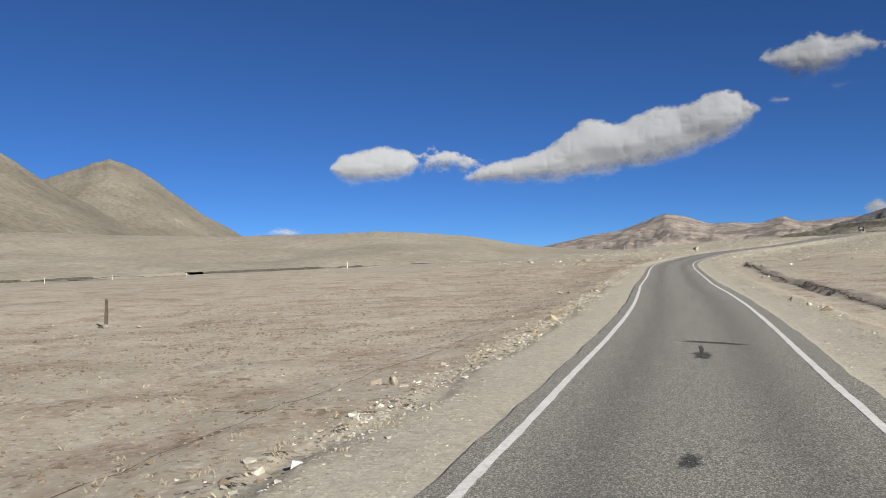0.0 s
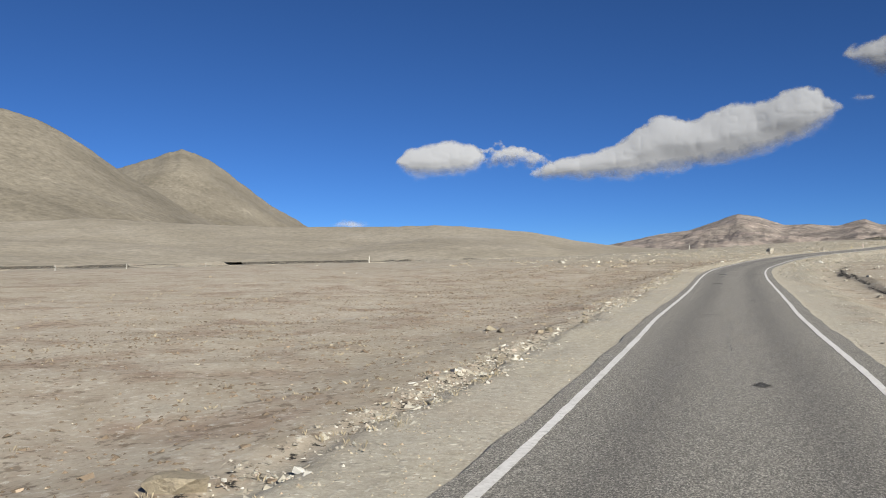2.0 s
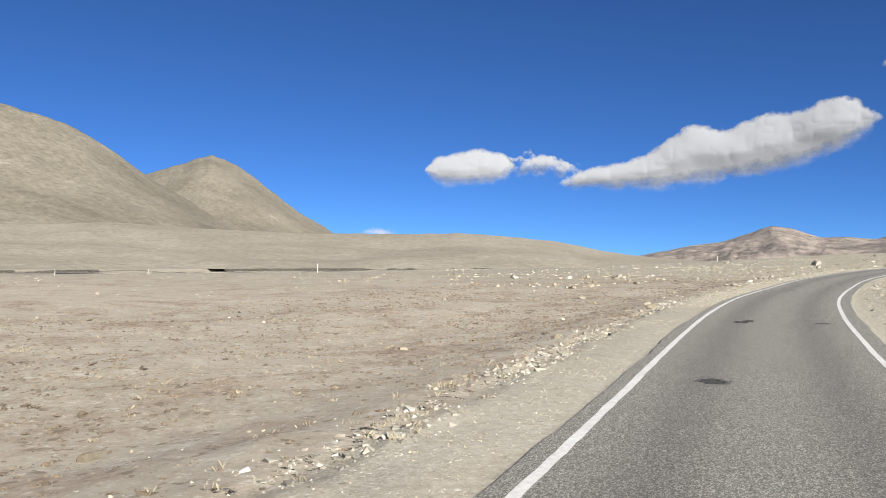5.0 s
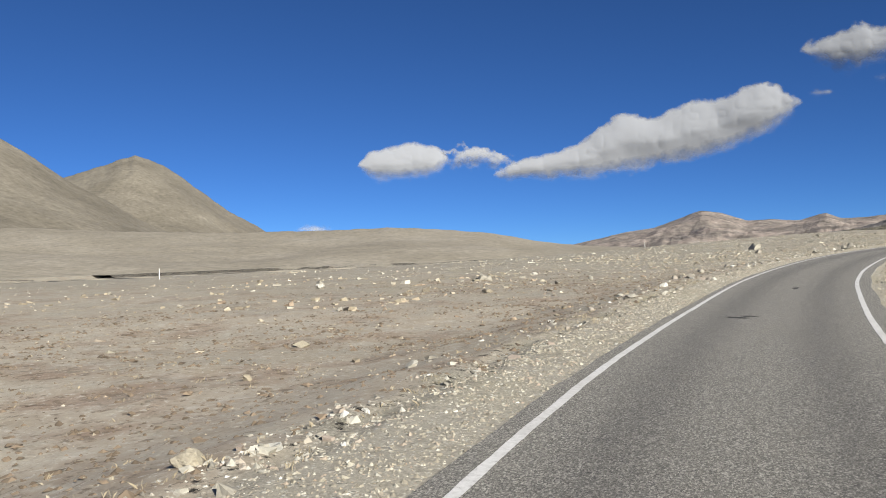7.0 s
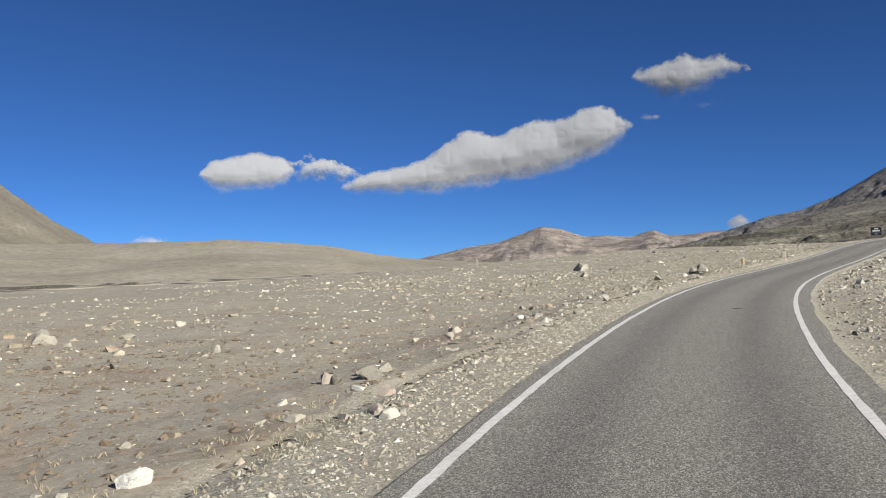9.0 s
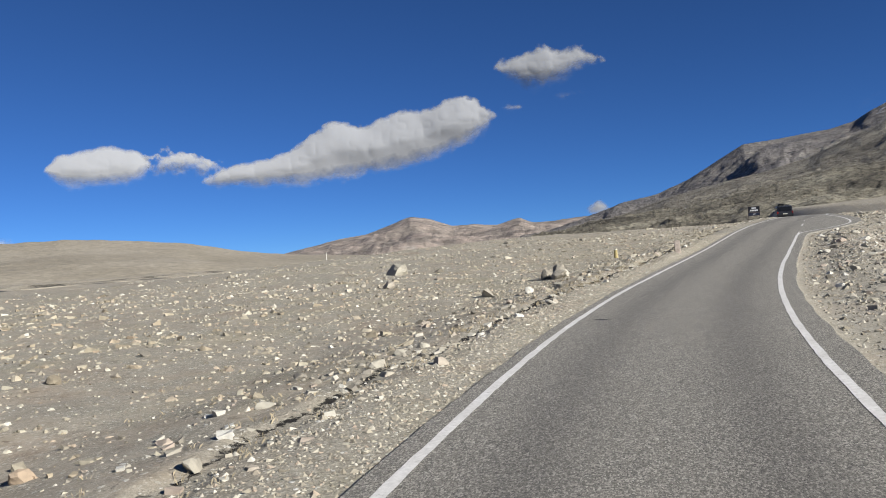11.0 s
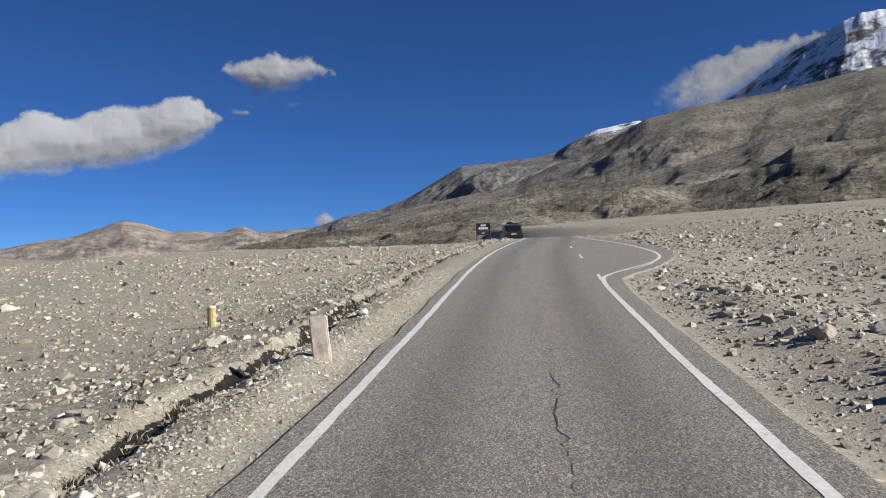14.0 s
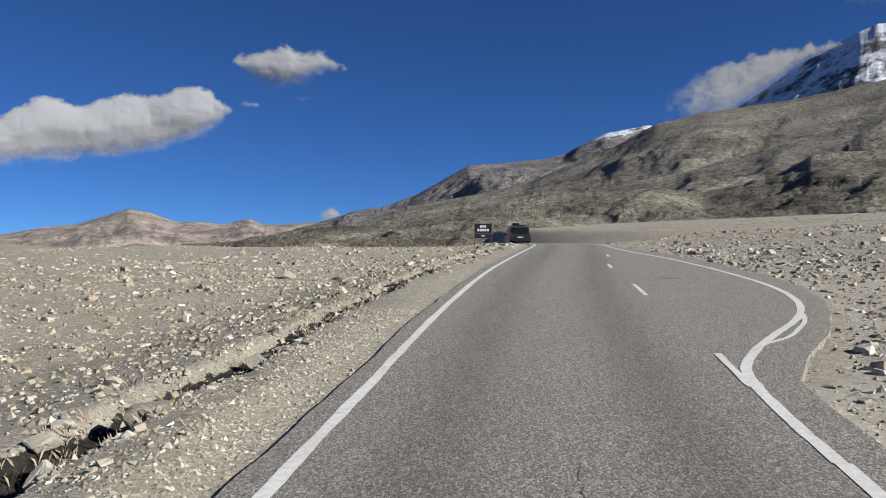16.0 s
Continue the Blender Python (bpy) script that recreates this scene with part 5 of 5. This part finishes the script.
pole(68.3, 276.8, 4.0, .11, CONCRETE, "tall pale concrete pole on the stony plain", .5)
pole(-17.9, 152.2, 1.6, .08, CONCRETE, "short whitewashed stake on the pasture")
for az in (20.9, 16.3, 25.1):
    a = radians(az)
    pole(-2.5 - math.sin(a) * 200, -7.6 + math.cos(a) * 200, 1.3, .06, CONCRETE, "short whitewashed stake near the river bank", 1.5)

stake = thing("wooden_stake", "dark weathered wooden stake with a white stone at its foot", "stake", Matrix.Translation(on_plan(-13.1, 19.2)))
bm = bmesh.new()
box(bm, 0, 0, .42, .1, .07, 1.05, .008)
bmesh.ops.subdivide_edges(bm, edges=[e for e in bm.edges if abs(e.verts[0].co.z - e.verts[1].co.z) > .5], cuts=5)
for v in bm.verts:
    v.co.x = v.co.x * (1.15 - .35 * v.co.z) + .03 * v.co.z
chip(bm, .012, 8)
part("shaft", bm, WOOD, stake)
bm = bmesh.new()
box(bm, -.14, -.02, .05, .24, .06, .05, .006)
part("broken_foot", bm, WOOD, stake)
ob = new("foot_stone", BOULDERS[2])
ob.parent = stake
ob.matrix_local = Matrix.Translation((.03, -.12, .07)) @ Matrix.Diagonal((.14, .12, .13, 1))

# an old cable lying along the pasture
cs = np.arange(-14, 14, .5)
cw = world_at(cs, 4.85 + .12 * fbm(cs * .3, cs * 0, 90, 3))
cu = bpy.data.curves.new("cable", 'CURVE')
cu.dimensions, cu.bevel_depth, cu.bevel_resolution = '3D', .003, 1
spl = cu.splines.new('POLY')
spl.points.add(len(cw) - 1)
spl.points.foreach_set("co", np.concatenate([cw + [0, 0, .008], np.ones((len(cw), 1))], 1).ravel())
cu.materials.append(WOOD)
tagged(new("cable", cu), "thin dark cable lying along the dry pasture", "cable")

# ---- dry grass along the ditch ----
STRAW = plain("dry straw grass", (.31, .262, .175), .9, .35, 3)


def grass(name, label, n, s_range, d_range, height, density=None):
    s, d = rng.uniform(*s_range, n), rng.uniform(*d_range, n)
    if density is not None:
        keep = rng.random(n) < density(s, d)
        s, d = s[keep], d[keep]
    k = 9
    s = np.repeat(s, k) + rng.normal(0, .035, len(s) * k)
    d = np.repeat(d, k) + rng.normal(0, .035, len(d) * k)
    p = world_at(s, d)
    a = rng.uniform(0, 6.283, len(s))
    h = height * rng.uniform(.4, 1.2, len(s))
    lean = rng.normal(0, .5, (len(s), 2)) * h[:, None]
    w = .0014 + .0016 * rng.random(len(s))
    dx, dy = np.cos(a) * w, np.sin(a) * w
    v = np.stack([p + np.stack([dx, dy, 0 * a - .02], 1), p - np.stack([dx, dy, 0 * a + .02], 1),
                  p + np.stack([lean[:, 0] * .4 - dx * .7, lean[:, 1] * .4 - dy * .7, h * .6], 1), p + np.stack([lean[:, 0], lean[:, 1], h], 1)], 1)
    i = np.arange(len(s))[:, None] * 4
    f = np.concatenate([i + [0, 1, 2], i + [2, 3, 0]], 0)
    return tagged(new(name, raw_mesh(name, v.reshape(-1, 3), f, STRAW, False)), label, "grass", kind="stuff")


grass("grass", "dry straw-coloured grass tufts in the ditch", 520, (110, 150), (2.95, 3.75), .08, patchy(.8, .35, .6, 30, .1))
grass("grass", "sparse dry grass tufts beside the ditch", 1500, (-10, 110), (2.9, 4.1), .05, patchy(.5, .4, .65, 32, .1))
grass("grass", "short dry grass tufts on the pasture", 5200, (-10, 110), (4, 26), .045, patchy(.3, .45, .65, 34, .05))

# ---- the car ahead ----
CARPAINT = plain("dark blue-grey car paint", (.03, .034, .042), .3, .1, 4)
GLASS = plain("dark tinted glass", (.012, .013, .015), .08, .1, 3)
TYRE = plain("black rubber", (.02, .02, .02), .85, .2, 20)
RIM = plain("grey alloy", (.35, .35, .36), .35, .1, 10, .9)
LAMP = plain("red lamp glass", (.35, .02, .015), .25, .1, 10)
PLATE = plain("pale plate", (.55, .53, .45), .5, .1, 10)


def extruded(profile, width, bevel=.03, taper=0.0, zmid=1.0):
    """A side outline (y, z) drawn out to a width, narrowing upwards, with rounded edges."""
    bm = bmesh.new()
    a = [bm.verts.new((-width / 2, y, z)) for y, z in profile]
    b = [bm.verts.new((width / 2, y, z)) for y, z in profile]
    bm.faces.new(a[::-1])
    bm.faces.new(b)
    for i in range(len(profile)):
        j = (i + 1) % len(profile)
        bm.faces.new((a[i], a[j], b[j], b[i]))
    for v in bm.verts:
        v.co.x *= 1 - taper * max(0, v.co.z - zmid)
    bmesh.ops.bevel(bm, geom=bm.edges[:], offset=bevel, segments=2, affect='EDGES')
    bmesh.ops.recalc_face_normals(bm, faces=bm.faces)
    return bm


def suv(s, d):
    x, y = road_at(s, d)
    car = thing("car", "dark off-road car with a roof rack standing on the road", "car", Matrix.Translation((float(x), float(y), float(road_z(s)) + .004)) @ pose(0, 0, 0, 0.5, 0, heading(s)))
    part("body", extruded([(-2.2, .45), (-2.25, .95), (-2.1, 1.02), (1.0, 1.02), (2.1, .95), (2.25, .75), (2.2, .4), (1.9, .3), (-1.9, .3)], 1.82, .05), CARPAINT, car)
    cabin = part("cabin", extruded([(-2.12, 1.0), (-1.95, 1.68), (-1.7, 1.76), (.3, 1.74), (.55, 1.62), (1.05, 1.0)], 1.72, .05, .14), CARPAINT, car)
    part("rear_window", extruded([(-2.12, 1.12), (-2.0, 1.6), (-1.97, 1.6), (-2.08, 1.12)], 1.36, .004), GLASS, cabin)
    part("windscreen", extruded([(.62, 1.58), (1.0, 1.08), (1.04, 1.08), (.66, 1.6)], 1.36, .004), GLASS, cabin)
    for sx in (-1, 1):
        for y0, y1 in ((-1.85, -1.0), (-.92, -.1), (-.02, .75)):
            bm = bmesh.new()
            box(bm, sx * .825, (y0 + y1) / 2, 1.34, .03, y1 - y0, .42, .01)
            part("side_window", bm, GLASS, cabin)
        for yy in (-1.4, 1.4):
            bm = bmesh.new()
            bmesh.ops.create_cone(bm, cap_ends=True, segments=24, radius1=.37, radius2=.37, depth=.24)
            bmesh.ops.bevel(bm, geom=[e for e in bm.edges if abs(e.verts[0].co.z - e.verts[1].co.z) < .01], offset=.05, segments=2, affect='EDGES')
            bmesh.ops.transform(bm, matrix=Matrix.Translation((sx * .8, yy, .37)) @ Matrix.Rotation(math.pi / 2, 4, 'Y'), verts=bm.verts)
            wheel = part("wheel", bm, TYRE, car)
            bm = bmesh.new()
            bmesh.ops.create_cone(bm, cap_ends=True, segments=16, radius1=.22, radius2=.2, depth=.26)
            bmesh.ops.transform(bm, matrix=Matrix.Translation((sx * .8, yy, .37)) @ Matrix.Rotation(math.pi / 2, 4, 'Y'), verts=bm.verts)
            part("rim", bm, RIM, wheel)
        bm = bmesh.new()
        box(bm, sx * .8, -2.2, .92, .14, .1, .26, .02)
        part("tail_lamp", bm, LAMP, car)
        bm = bmesh.new()
        box(bm, sx * .98, .7, 1.12, .16, .08, .14, .03)
        part("mirror", bm, CARPAINT, car)
        bm = bmesh.new()
        box(bm, sx * .6, -.7, 1.84, .04, 2.0, .04, .01)
        part("roof_rail", bm, TYRE, car)
    for yy in (-1.5, -.7, .1):
        bm = bmesh.new()
        box(bm, 0, yy, 1.86, 1.24, .05, .03, .008)
        part("rack_bar", bm, TYRE, car)
    bm = bmesh.new()
    box(bm, -.25, -.9, 1.95, .6, .8, .16, .05)
    part("roof_load", bm, TYRE, car)
    bm = bmesh.new()
    box(bm, 0, -2.3, .5, 1.7, .16, .2, .04)
    part("rear_bumper", bm, TYRE, car)
    bm = bmesh.new()
    box(bm, 0, -2.3, .76, .5, .02, .11, .004)
    part("number_plate", bm, PLATE, car)
    return car


suv(205.0, -.2)
